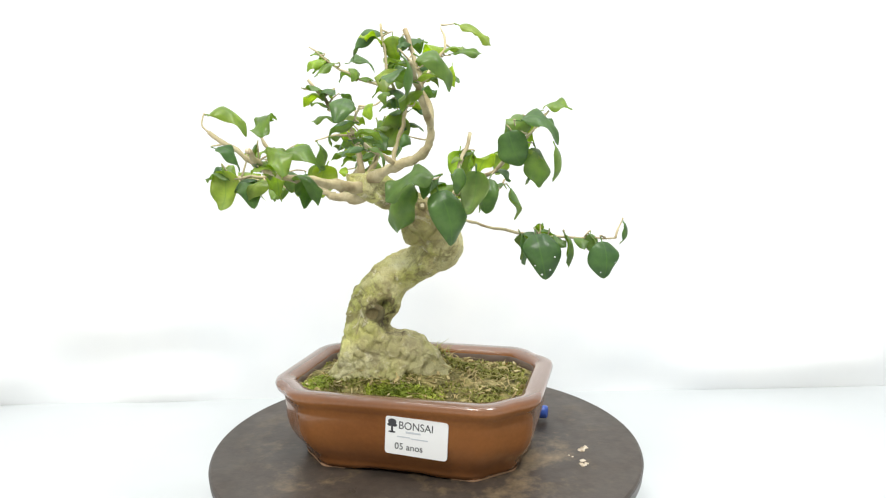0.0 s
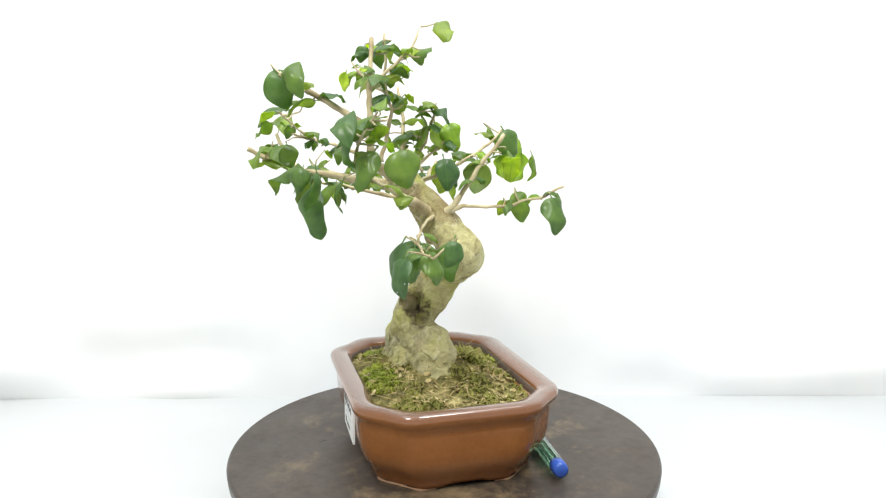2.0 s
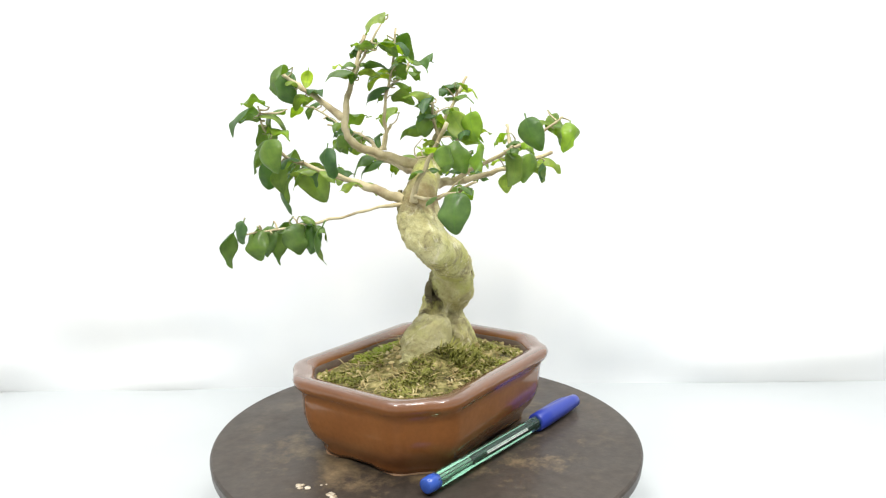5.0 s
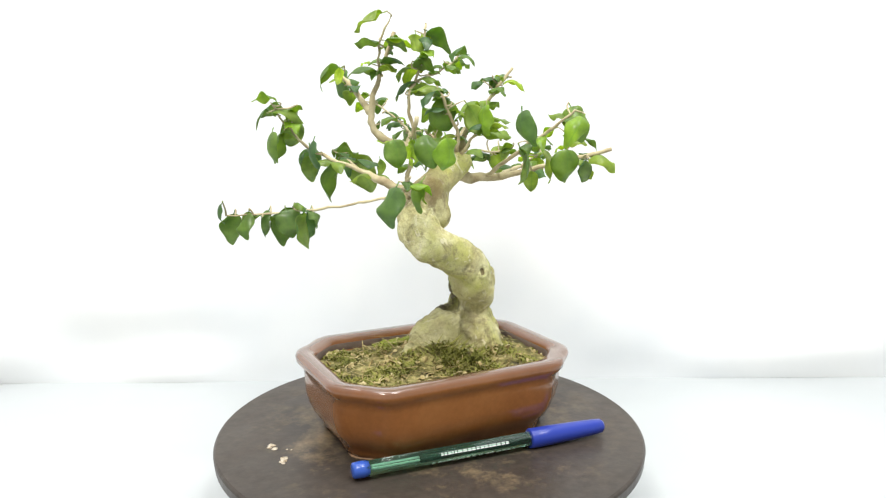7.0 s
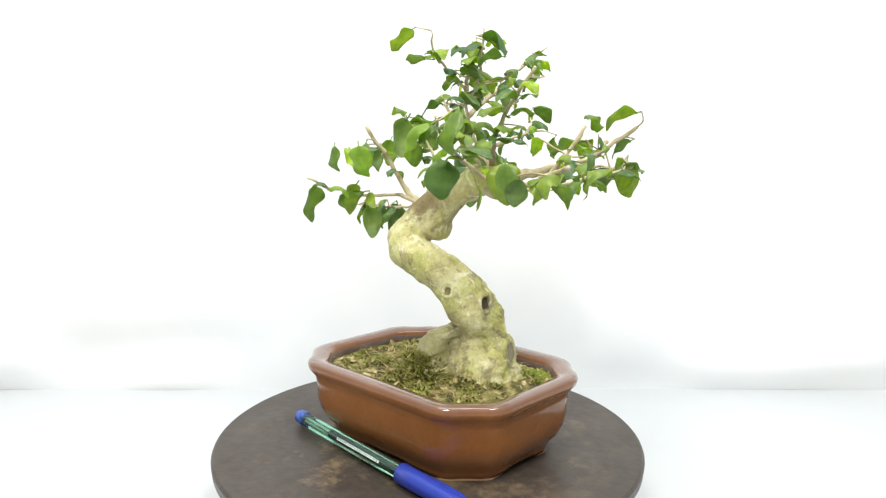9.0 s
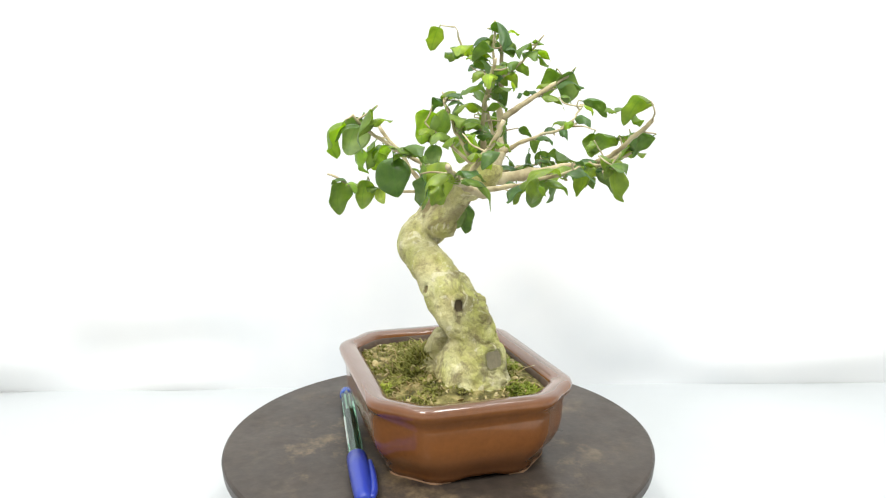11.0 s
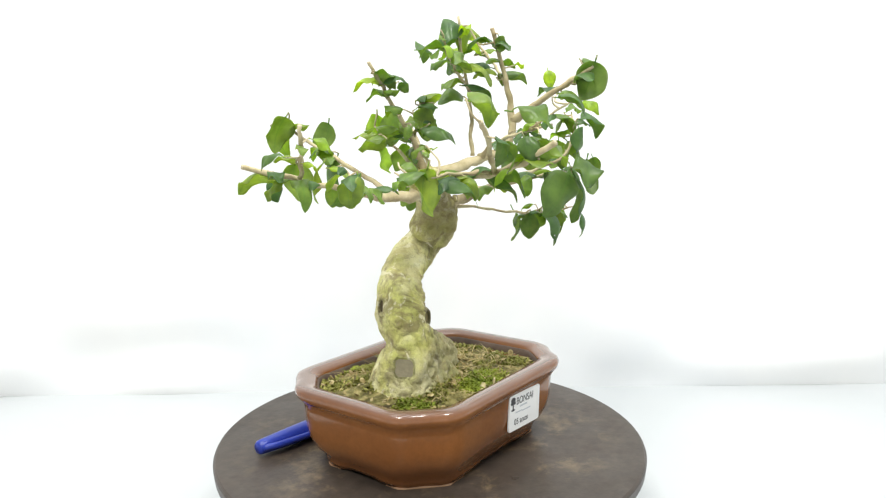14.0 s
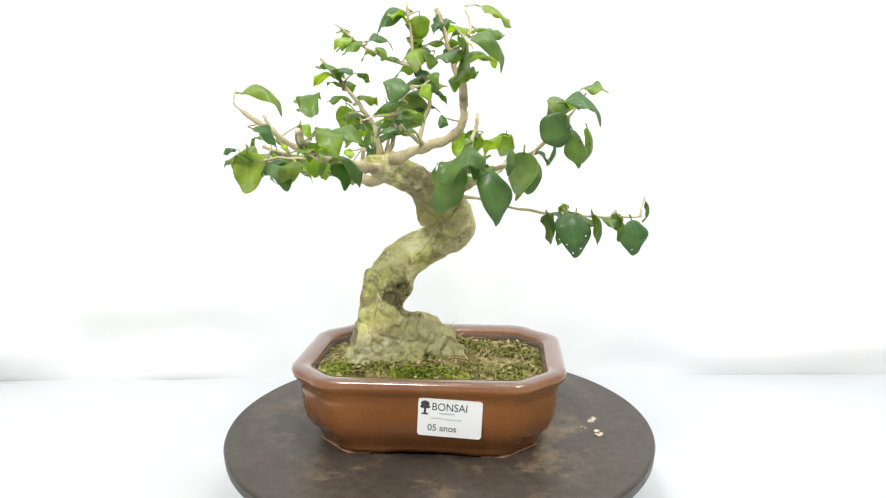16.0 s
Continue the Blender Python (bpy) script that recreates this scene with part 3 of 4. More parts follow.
def branch(*points, cut=True, sides=9):
    """A branch through (x, y, z, radius in mm)."""
    bm = bmesh.new()
    BRANCH_LINE.extend(Vector(q[:3]) for q in spline(points, 8)[8:])
    tube(bm, [(x, y, z, r / 1000) for x, y, z, r in points], 7, sides, 0.42, 300, 0.0014)
    b = part("branch", bm, TWIG, tree)
    if cut:
        a, e = Vector(points[-2][:3]), Vector(points[-1][:3])
        r = points[-1][3] / 1000
        m = Matrix.Translation(e) @ (e - a).to_track_quat("Z", "Y").to_matrix().to_4x4()
        bm = bmesh.new()
        rings(bm, [[m @ Vector((k * r * math.cos(t), k * r * math.sin(t), h * r)) for t in np.arange(9) * 2 * math.pi / 9] for k, h in ((1.02, -0.3), (0.98, 0.12))])
        part("cut_end", bm, CUT, b, "pale cut end")


# left main limb with an upright stub
branch((-0.022, -0.016, 0.149, 4.2), (-0.034, -0.016, 0.1465, 3.2), (-0.047, -0.012, 0.1458, 2.3), (-0.070, 0.006, 0.151, 1.50), (-0.092, 0.017, 0.158, 1.25), (-0.1095, 0.0255, 0.163, 1.15))
branch((-0.088, 0.010, 0.157, 1.15), (-0.093, 0.003, 0.168, 1.08), (-0.099, -0.003, 0.1815, 1.01))
branch((-0.050, -0.008, 0.147, 1.58), (-0.075, -0.020, 0.152, 1.08), (-0.102, -0.036, 0.160, 0.65), cut=False)
# twig to the leaves over the pen side
branch((-0.045, -0.012, 0.147, 1.44), (-0.046, 0.020, 0.162, 1.01), (-0.052, 0.045, 0.176, 0.86), (-0.058, 0.056, 0.185, 0.65), cut=False)
# forward left limb and its two stubs
branch((-0.027, -0.020, 0.152, 3.91), (-0.036, -0.042, 0.155, 2.72), (-0.048, -0.078, 0.161, 1.73), (-0.0505, -0.094, 0.167, 1.44), (-0.050, -0.1058, 0.1735, 1.30))
branch((-0.048, -0.074, 0.160, 1.44), (-0.066, -0.083, 0.171, 1.22), (-0.080, -0.0875, 0.182, 1.08))
branch((-0.046, -0.070, 0.160, 1.15), (-0.064, -0.066, 0.160, 0.86), (-0.092, -0.062, 0.160, 0.65), cut=False)
# the bent upper limb, its fork and tip
branch((-0.028, -0.019, 0.155, 3.91), (-0.012, -0.033, 0.162, 2.75), (0.008, -0.0415, 0.168, 2.30), (0.0160, -0.0440, 0.176, 2.10), (0.0172, -0.0447, 0.187, 1.95), (0.0115, -0.0430, 0.207, 1.40), (0.0033, -0.0402, 0.2318, 1.15))
branch((0.0170, -0.0447, 0.185, 2.21), (0.0185, -0.066, 0.197, 1.51), (0.0203, -0.0898, 0.2110, 1.22))
branch((0.0120, -0.0430, 0.204, 1.08), (0.0165, -0.034, 0.214, 0.79), (0.0195, -0.022, 0.226, 0.65), (0.0157, -0.0162, 0.2369, 0.29), cut=False)
# thin twig under the bent limb, with a fork
branch((-0.004, -0.037, 0.166, 1.3), (-0.0115, -0.0530, 0.1730, 1.0), (-0.0140, -0.0650, 0.1768, 0.8), (-0.0145, -0.0746, 0.1795, 0.7), (-0.0087, -0.0827, 0.1816, 0.5), cut=False)
branch((-0.0142, -0.0700, 0.1785, 0.8), (-0.0110, -0.0790, 0.1840, 0.6), (-0.0036, -0.0891, 0.1924, 0.45), cut=False)
# thin upright shoots
branch((-0.006, -0.034, 0.166, 1.15), (-0.0035, -0.032, 0.180, 1.01), (-0.0010, -0.029, 0.193, 0.94), (-0.009, -0.031, 0.210, 0.86), (-0.0128, -0.0300, 0.2367, 0.65))
branch((-0.006, -0.030, 0.203, 0.79), (-0.026, -0.036, 0.210, 0.65), (-0.047, -0.044, 0.225, 0.43), cut=False)
branch((-0.029, -0.020, 0.156, 2.38), (-0.033, -0.016, 0.173, 1.44), (-0.046, -0.013, 0.192, 1.08), (-0.0625, -0.0124, 0.2113, 0.86))
branch((-0.027, -0.018, 0.158, 1.58), (-0.022, -0.008, 0.172, 1.08), (-0.011, -0.003, 0.190, 0.79), (-0.006, -0.002, 0.199, 0.50), cut=False)
branch((-0.028, -0.017, 0.157, 1.15), (-0.028, 0.000, 0.170, 0.79), (-0.029, 0.014, 0.182, 0.50), cut=False)
# lower right limbs
branch((0.006, -0.004, 0.136, 2.89), (0.0146, 0.0022, 0.1435, 1.58), (0.018, 0.015, 0.162, 1.22), (0.0212, 0.0285, 0.1812, 1.08))
branch((0.008, -0.001, 0.138, 1.73), (0.0200, 0.0075, 0.1425, 1.01), (0.0285, 0.0235, 0.1428, 0.79), (0.034, 0.040, 0.146, 0.72), (0.0382, 0.0568, 0.1529, 0.58))
branch((0.006, -0.006, 0.136, 1.58), (0.024, -0.015, 0.1355, 0.86), (0.0446, -0.0247, 0.1313, 0.72), (0.070, -0.032, 0.1290, 0.65), (0.1072, -0.034, 0.1286, 0.43), cut=False)
branch((0.004, -0.008, 0.136, 3.23), (0.018, -0.020, 0.1445, 2.55), (0.030, -0.034, 0.151, 1.44), (0.052, -0.056, 0.163, 0.94), (0.064, -0.058, 0.176, 0.72), (0.076, -0.051, 0.190, 0.50), cut=False)
branch((0.022, -0.024, 0.146, 1.15), (0.026, -0.052, 0.153, 0.86), (0.024, -0.078, 0.159, 0.65), cut=False)

# ---- leaves ----
def leaf_mesh(seed, arched, tone):
    """A wavy ovate leaf with a drawn-out tip, from its stalk at the origin to x = 1, its upper side to +z, its underside paler."""
    rnd = random.Random(seed)
    wide = rnd.uniform(0.48, 0.66) if arched else rnd.uniform(0.62, 0.82)
    arch = rnd.uniform(0.14, 0.32) if arched else rnd.uniform(0.08, 0.20)
    hook = rnd.uniform(-0.10, 0.42) if arched else rnd.uniform(0.0, 0.30)
    wave = rnd.uniform(0.10, 0.20) if arched else rnd.uniform(0.06, 0.13)
    dome, crease, twist = rnd.uniform(0.15, 0.60), rnd.uniform(0.0, 0.30), rnd.uniform(-0.6, 0.6)
    sway, lop = rnd.uniform(-0.08, 0.08), rnd.uniform(-0.10, 0.10)
    f1, f2, p1, p2 = rnd.uniform(6.0, 9.5), rnd.uniform(6.0, 9.5), rnd.uniform(0, 6.3), rnd.uniform(0, 6.3)
    peak, blunt = rnd.uniform(0.66, 0.90), rnd.uniform(0.46, 0.62)
    edge = 0.14 if arched else 0.06
    us = [0.0, 0.03, 0.07, 0.13, 0.20, 0.28, 0.36, 0.44, 0.52, 0.60, 0.68, 0.76, 0.83, 0.89, 0.94, 0.975, 1.0]
    nv = 10
    bm = bmesh.new()
    sheets = []
    for off in (0.007, -0.007):
        rows = []
        for u in us:
            h = 0.5 * wide * (math.sin(math.pi * min(1.0, u) ** peak) ** blunt) * (1 - 0.35 * max(0, u - 0.6)) if 0 < u < 1 else 0.012
            row = []
            for j in range(nv + 1):
                v = 2 * j / nv - 1
                f, ph = (f1, p1) if v > 0 else (f2, p2)
                ripple = math.sin(f * u + ph) * min(1, 5 * u) * min(1, 6 * (1 - u))
                y = h * v * (1 + lop * math.copysign(1, v) + edge * ripple)
                z = arch * math.sin(math.pi * u ** 0.75) - hook * max(0, u - 0.62) ** 1.5 * 3.0
                z += crease * abs(y) - dome * y * y / (0.5 * wide) * 1.6
                z += wave * abs(v) ** 2 * ripple + twist * (u - 0.35) * y
                row.append(bm.verts.new((u, y + sway * math.sin(math.pi * u) * u, z + off * (1 if 0 < j < nv else 0.3))))
            rows.append(row)
        for p, q in zip(rows, rows[1:]):
            for j in range(nv):
                face = bm.faces.new((p[j], q[j], q[j + 1], p[j + 1]))
                face.material_index = 0 if off > 0 else 1
        sheets.append(rows)
    t, b = sheets
    edge_t = [r[0] for r in t] + [v for v in t[-1][1:]] + [r[-1] for r in t[-2::-1]] + [v for v in t[0][-2:0:-1]]
    edge_b = [r[0] for r in b] + [v for v in b[-1][1:]] + [r[-1] for r in b[-2::-1]] + [v for v in b[0][-2:0:-1]]
    n = len(edge_t)
    for i in range(n):
        bm.faces.new((edge_t[i], edge_t[(i + 1) % n], edge_b[(i + 1) % n], edge_b[i]))
    # leaf stalk
    rings(bm, [[(x, w * math.cos(a), 0.3 * x + w * math.sin(a)) for a in np.arange(5) * 2 * math.pi / 5] for x, w in ((-0.16, 0.022), (0.0, 0.018), (0.05, 0.012))])
    bmesh.ops.recalc_face_normals(bm, faces=bm.faces)
    me = bpy.data.meshes.new("leaf")
    bm.to_mesh(me)
    bm.free()
    me.polygons.foreach_set("use_smooth", [True] * len(me.polygons))
    me.materials.append(LEAF_TONES[tone])
    me.materials.append(LEAF_UNDER[tone])
    return me


HANGING = [[leaf_mesh(100 + k, False, tone) for k in range(12)] for tone in range(3)]
ARCHED = [[leaf_mesh(200 + k, True, tone) for k in range(14)] for tone in range(3)]
leaf_rnd = random.Random(77)
LEAVES = []


def leaf(x, y, z, dx, dy, dz, face, scale=1.0, tone=None):
    """A leaf with its middle at x, y, z; d is half its length, towards the tip, in mm; its upper side faces the heading face."""
    d = Vector((dx, dy, dz)) / 1000
    long = d.length
    chance = leaf_rnd.random()
    if tone is None:
        tone = 0 if chance < 0.45 else 1 if chance < 0.92 else 2
    arched = abs(d.z) < 0.80 * long
    ax = d.normalized()
    hold = 0.5 if arched else 1.0
    n = Vector((hold * math.cos(radians(face)), hold * math.sin(radians(face)), 1.0 if arched else 0.4)) + Vector((leaf_rnd.gauss(0, 0.18), leaf_rnd.gauss(0, 0.15), 0))
    n = (n - ax * n.dot(ax)).normalized()
    size = min(2.0 * long * scale * 1.02, 0.0258 if scale > 1.05 else 0.0200)
    rot = Matrix((ax, n.cross(ax), n)).transposed().to_4x4()
    ob = new("leaf", leaf_rnd.choice((ARCHED if arched else HANGING)[tone]))
    ob.parent = tree
    placed = Matrix.Translation(Vector((x, y, z)) - ax * size * 0.49 - n * size * (0.13 if arched else 0.05)) @ rot @ Matrix.Diagonal((size, size * leaf_rnd.uniform(0.95, 1.15), size, 1))
    ob.matrix_local = placed
    LEAVES.append((ob, placed))
    # a twiglet to the nearest branch
    foot = placed @ Vector((-0.15, 0, -0.045))
    near = min(BRANCH_LINE, key=lambda q: (q - foot).length + 0.6 * max(0.0, q.z - foot.z))
    gap = (near - foot).length
    if 0.0012 < gap < 0.018:
        mid = foot.lerp(near, 0.5) - Vector((0, 0, 0.16 * gap)) - ax * 0.22 * gap
        bm = bmesh.new()
        tube(bm, [(*near, 0.00055), (*mid, 0.00044), (*foot, 0.00032), (*(foot + ax * size * 0.06), 0.00028)], 5, 6, 0.3, 400, 0.0006)
        part("twiglet", bm, TWIG, tree)


leaf(0.0105, -0.0778, 0.1464, -8.8, 1.8, -13.6, -105, 1.06, 0)
leaf(0.0185, -0.0878, 0.1578, -8.6, -5.8, -5.4, -95, 1.06, 0)
leaf(0.0334, -0.0783, 0.1423, 4.3, -0.2, -13.6, -60, 1.06, 0)
leaf(0.0722, -0.0563, 0.1645, 1.6, -4.4, -9.2, -23, 1, 1)
leaf(0.0487, -0.0659, 0.1516, -1.3, -1.6, -7.6, -99, 1, 0)
leaf(0.0797, -0.0506, 0.1916, 6.9, -0.6, -0.3, -97, 1, 1)
leaf(0.0616, -0.0638, 0.1726, 2.6, 1.0, -8.0, -94, 1, 0)
leaf(0.0719, -0.0432, 0.1205, 2.8, -3.0, -9.7, -85, 1.06, 0)
leaf(0.1026, -0.0465, 0.1199, 1.1, -1.6, -8.0, -60, 1.06, 0)
leaf(0.0704, -0.0167, 0.1205, -0.1, -1.8, -10.1, -40, 1, 0)
leaf(0.0953, -0.0334, 0.1258, 0.1, -0.1, -4.5, -104)
leaf(-0.0714, -0.0842, 0.1887, 9.6, 0.5, -3.8, -71, 1, 1)
leaf(-0.0677, -0.0898, 0.1711, 5.2, 2.4, -4.5, -65)
leaf(-0.0385, -0.0985, 0.1692, 4.5, -5.5, -6.0, -75, 1, 1)
leaf(-0.0300, -0.0885, 0.1700, 8.5, 4.5, -5.2, -75, 1, 1)
leaf(0.0740, -0.0660, 0.1840, 9.0, -2.0, -3.5, -80, 1, 0)
leaf(-0.0997, -0.0400, 0.1540, 0.7, 0.1, -6.0, -70, 1, 1)
leaf(-0.1072, -0.0362, 0.1624, -3.1, -1.1, -1.2, -74)
leaf(-0.0850, 0.0301, 0.1507, 1.3, 0.2, -6.3, -79)
leaf(-0.0221, -0.0311, 0.2284, -8.8, -1.5, -5.6, -88)
leaf(-0.0061, -0.0292, 0.2242, 0.1, 2.3, -5.8, -90, 1, 1)
leaf(0.0081, -0.0306, 0.2267, 4.0, 0.6, -0.0, -92)
leaf(0.0332, -0.0091, 0.2332, 10.2, 0.7, -7.9, -89, 0.8)
leaf(0.0299, -0.0180, 0.2228, 7.3, 0.9, -0.6, -83)
leaf(0.0122, -0.0160, 0.2228, -6.1, 1.3, -2.5, -81)
leaf(-0.0380, -0.0468, 0.2137, -4.8, -2.0, -3.6, -85)
leaf(-0.0277, -0.0187, 0.2193, 6.6, 2.0, -1.1, -81)
leaf(-0.0435, -0.0427, 0.2218, -2.8, -1.9, -0.9, -78)
leaf(-0.0211, -0.0351, 0.2090, -4.7, -2.2, -0.1, -81)
leaf(-0.0088, -0.0263, 0.2128, -7.2, -2.8, -2.3, -77)
leaf(0.0311, -0.0847, 0.2081, 9.1, 0.1, -8.2, -96, 1, 1)
leaf(-0.0096, -0.0239, 0.1984, -9.0, 0.4, -1.4, -96)
leaf(-0.0415, 0.0330, 0.1551, -2.2, -0.6, -15.5, 150, 1, 0)
leaf(-0.0630, 0.0526, 0.1787, -1.3, 4.5, -8.7, 76, 1, 1)
leaf(-0.0754, 0.0269, 0.1536, -0.3, -1.0, -9.5, 66)
leaf(-0.0872, -0.0642, 0.1535, -0.4, 0.5, -10.6, 107)
leaf(-0.0523, 0.0649, 0.1748, 7.8, 2.1, -9.2, 119, 1, 2)
leaf(-0.0697, 0.0189, 0.1541, -3.9, 1.5, -11.1, 114)
leaf(-0.0385, -0.0141, 0.2010, 3.4, 0.0, -2.3, 81)
leaf(-0.0551, -0.0165, 0.2056, 6.5, -0.2, -2.5, 79)
leaf(-0.0022, -0.0068, 0.1975, 8.5, -4.0, -0.7, 77)
leaf(-0.0142, -0.0088, 0.1829, -5.3, -0.0, -10.2, 92)
leaf(0.0187, -0.0476, 0.2134, 3.3, -0.8, -0.8, 81)
leaf(0.0458, 0.0496, 0.1387, 3.9, 1.4, -11.5, 20, 1, 0)
leaf(0.0251, 0.0374, 0.1421, 2.8, 1.4, -7.8, -9)
leaf(0.0185, 0.0283, 0.1405, -0.4, -1.2, -4.3, -7)
leaf(0.0307, 0.0290, 0.1632, -10.2, 3.2, -9.8, -8, 1, 2)
leaf(0.0798, -0.0395, 0.1650, 0.8, 2.5, -10.4, -11, 0.8, 1)
leaf(0.0413, -0.0831, 0.1590, -0.0, -1.4, -5.6, -9)
leaf(-0.0248, -0.0833, 0.1693, 0.2, 1.2, -6.5, -7)
leaf(0.0184, -0.0886, 0.2036, 0.0, 3.7, -10.3, 2)
leaf(-0.0273, 0.0138, 0.1801, 1.6, 2.6, -8.1, -9, 1, 2)
leaf(-0.0298, 0.0517, 0.1753, -0.5, 5.7, -11.7, -10, 1, 0)
leaf(-0.0802, -0.0549, 0.1702, -1.8, 2.4, -2.0, -146)
leaf(-0.0880, -0.0593, 0.1608, 2.4, -3.4, -4.5, -146)
leaf(-0.0090, -0.0943, 0.1920, -0.2, -7.6, -4.0, -1)
leaf(0.0687, -0.0247, 0.1332, -1.3, 3.9, -1.7, 0)
leaf(0.1117, -0.0274, 0.1306, 0.3, -2.1, -5.3, -10)
leaf(0.0039, -0.0454, 0.2232, -0.2, -1.2, -4.2, -2)
leaf(-0.0004, -0.0376, 0.2082, 1.6, -5.4, -3.3, 2)
leaf(0.0624, -0.0574, 0.1859, -1.6, -9.8, -4.6, -14)
leaf(0.0085, -0.0575, 0.1776, -0.5, -3.9, -2.0, -12)
leaf(0.0634, -0.0160, 0.1614, 0.6, 1.0, -7.6, -20)
leaf(-0.0195, -0.0137, 0.1802, 0.7, 2.6, -2.9, -12)
leaf(-0.0769, 0.0036, 0.1731, 3.5, -3.7, -3.4, -140)
leaf(-0.1080, 0.0068, 0.1669, -4.1, 3.6, -1.8, -136)
leaf(-0.0912, 0.0251, 0.1507, -2.6, 2.9, -4.7, -128)
leaf(-0.0550, 0.0213, 0.1454, -0.2, 0.0, -5.8, -140)
leaf(-0.0890, -0.0223, 0.1505, -0.4, -0.6, -6.0, -142)
leaf(-0.0545, 0.0159, 0.1594, 2.9, -4.1, -2.3, -141)
leaf(0.0217, 0.0269, 0.1634, -1.0, 1.5, -6.1, -156, 1, 2)
leaf(-0.0268, 0.0054, 0.1802, -2.3, 4.4, -8.2, -145)
leaf(-0.0125, -0.0085, 0.1934, 2.5, -5.3, 0.9, -139)
leaf(-0.0511, -0.0072, 0.2047, -1.9, 2.7, -1.8, -135)
leaf(-0.0185, -0.0214, 0.1797, 4.0, -8.4, -2.3, -140)
leaf(-0.0465, -0.0228, 0.1776, -0.6, 1.1, -3.3, -146)
leaf(-0.0050, -0.0367, 0.1967, 1.0, -2.4, -2.3, -152)
leaf(0.0061, -0.0835, 0.1963, 1.2, -4.3, -1.6, -159)
leaf(0.0314, -0.0593, 0.2065, 0.3, -0.8, -4.8, -149)
leaf(0.0036, -0.0969, 0.1903, 1.1, -4.3, -2.8, -160)
leaf(-0.0530, -0.0943, 0.1697, 0.6, -2.2, -6.1, -155)
leaf(0.0043, -0.0614, 0.1505, -0.1, -0.1, -5.6, -155)
leaf(-0.0175, -0.0729, 0.1804, -1.1, 2.9, -2.4, -156)
leaf(-0.0476, -0.0935, 0.1848, 2.8, -9.3, -4.5, -157)
leaf(-0.0569, -0.0777, 0.1868, 1.3, -3.7, -0.7, -154)
leaf(0.0658, -0.0492, 0.1845, -9.0, 0.9, -2.0, 94)
leaf(0.0453, -0.0756, 0.1534, -1.2, -1.1, -10.1, 77)
leaf(0.0177, 0.0350, 0.1640, -2.2, 3.7, -10.2, 70, 0.8, 1)
leaf(0.0375, 0.0394, 0.1633, -1.1, 0.7, -6.8, 72, 1, 1)
leaf(-0.0421, 0.0045, 0.1721, -7.6, 2.8, -1.2, 72)
leaf(0.0105, 0.0418, 0.1622, -1.4, -2.2, -11.1, 106, 0.75, 2)
leaf(0.0620, -0.0310, 0.1215, 1.0, 1.0, -8.0, 15, 1, 0)
leaf(0.0860, -0.0370, 0.1225, 2.0, -1.0, -7.5, 20, 1, 0)
leaf(0.0740, -0.0280, 0.1230, -1.0, 2.5, -7.5, 55, 1, 0)
leaf(0.0980, -0.0310, 0.1230, 2.0, 2.5, -6.5, 40, 1, 1)


def specks(near, spots):
    """Pale specks on the leaf whose middle lies nearest; spots in the leaf's own length and width."""
    host = min(LEAVES, key=lambda q: (q[1] @ Vector((0.5, 0, 0)) - Vector(near)).length)[0]
    rows = sorted(((v.co.copy(), v.normal.copy()) for v in host.data.vertices if v.normal.z > 0.3), key=lambda q: q[0].x)
    for u, y, r in spots:
        at, up = min(rows, key=lambda q: (q[0].x - u) ** 2 + (q[0].y - y) ** 2)
        m = Matrix.Translation(at + up * 0.012) @ up.to_track_quat("Z", "Y").to_matrix().to_4x4()
        bm = bmesh.new()
        rings(bm, [[m @ Vector((k * r * math.cos(t), k * r * math.sin(t), h * r)) for t in np.arange(8) * math.pi / 4] for k, h in ((1.0, -0.6), (0.9, 0.2), (0.4, 0.5))])
        part("pale_speck", bm, SPECK, host, "dried white speck")


specks((0.0719, -0.0432, 0.1205), ((0.62, 0.24, 0.018), (0.70, -0.20, 0.016), (0.80, 0.12, 0.018), (0.88, -0.06, 0.020), (0.55, -0.30, 0.013)))
specks((0.1026, -0.0465, 0.1199), ((0.80, -0.12, 0.018), (0.60, 0.22, 0.014)))


def leafy(a, b, count, half, seed):
    """Small leaves in opposite pairs along a twig from a to b; half is their half length in mm."""
    rnd = random.Random(seed)
    a, b = Vector(a), Vector(b)
    along = (b - a).normalized()
    for k in range(count):
        p = a.lerp(b, (k + rnd.uniform(0.2, 0.8)) / count)
        turn = rnd.uniform(0, 180)
        for side in (0, 180):
            if rnd.random() < 0.22:
                continue
            h = half * rnd.uniform(0.9, 1.5)
            t = radians(turn + side + rnd.uniform(-25, 25))
            d = (Vector((math.cos(t), math.sin(t), rnd.uniform(-0.7, 0.0))) + along * 0.3).normalized() * h
            c = p + d * 1.15 / 1000
            leaf(c.x, c.y, c.z, d.x, d.y, d.z, math.degrees(t))


leafy((-0.007, -0.030, 0.203), (-0.0125, -0.030, 0.232), 4, 6.3, 1)
leafy((-0.0120, -0.0550, 0.1740), (-0.0145, -0.0750, 0.1797), 3, 4.5, 31)
leafy((-0.0140, -0.0720, 0.1800), (-0.0060, -0.0860, 0.1895), 2, 4.5, 32)
leafy((-0.012, -0.031, 0.206), (-0.046, -0.043, 0.223), 4, 5.3, 2)
leafy((-0.034, -0.016, 0.176), (-0.058, -0.0125, 0.207), 4, 5.3, 3)
leafy((-0.024, -0.010, 0.170), (-0.007, -0.002, 0.197), 4, 5.5, 4)
leafy((-0.028, -0.002, 0.170), (-0.029, 0.014, 0.182), 2, 5, 5)
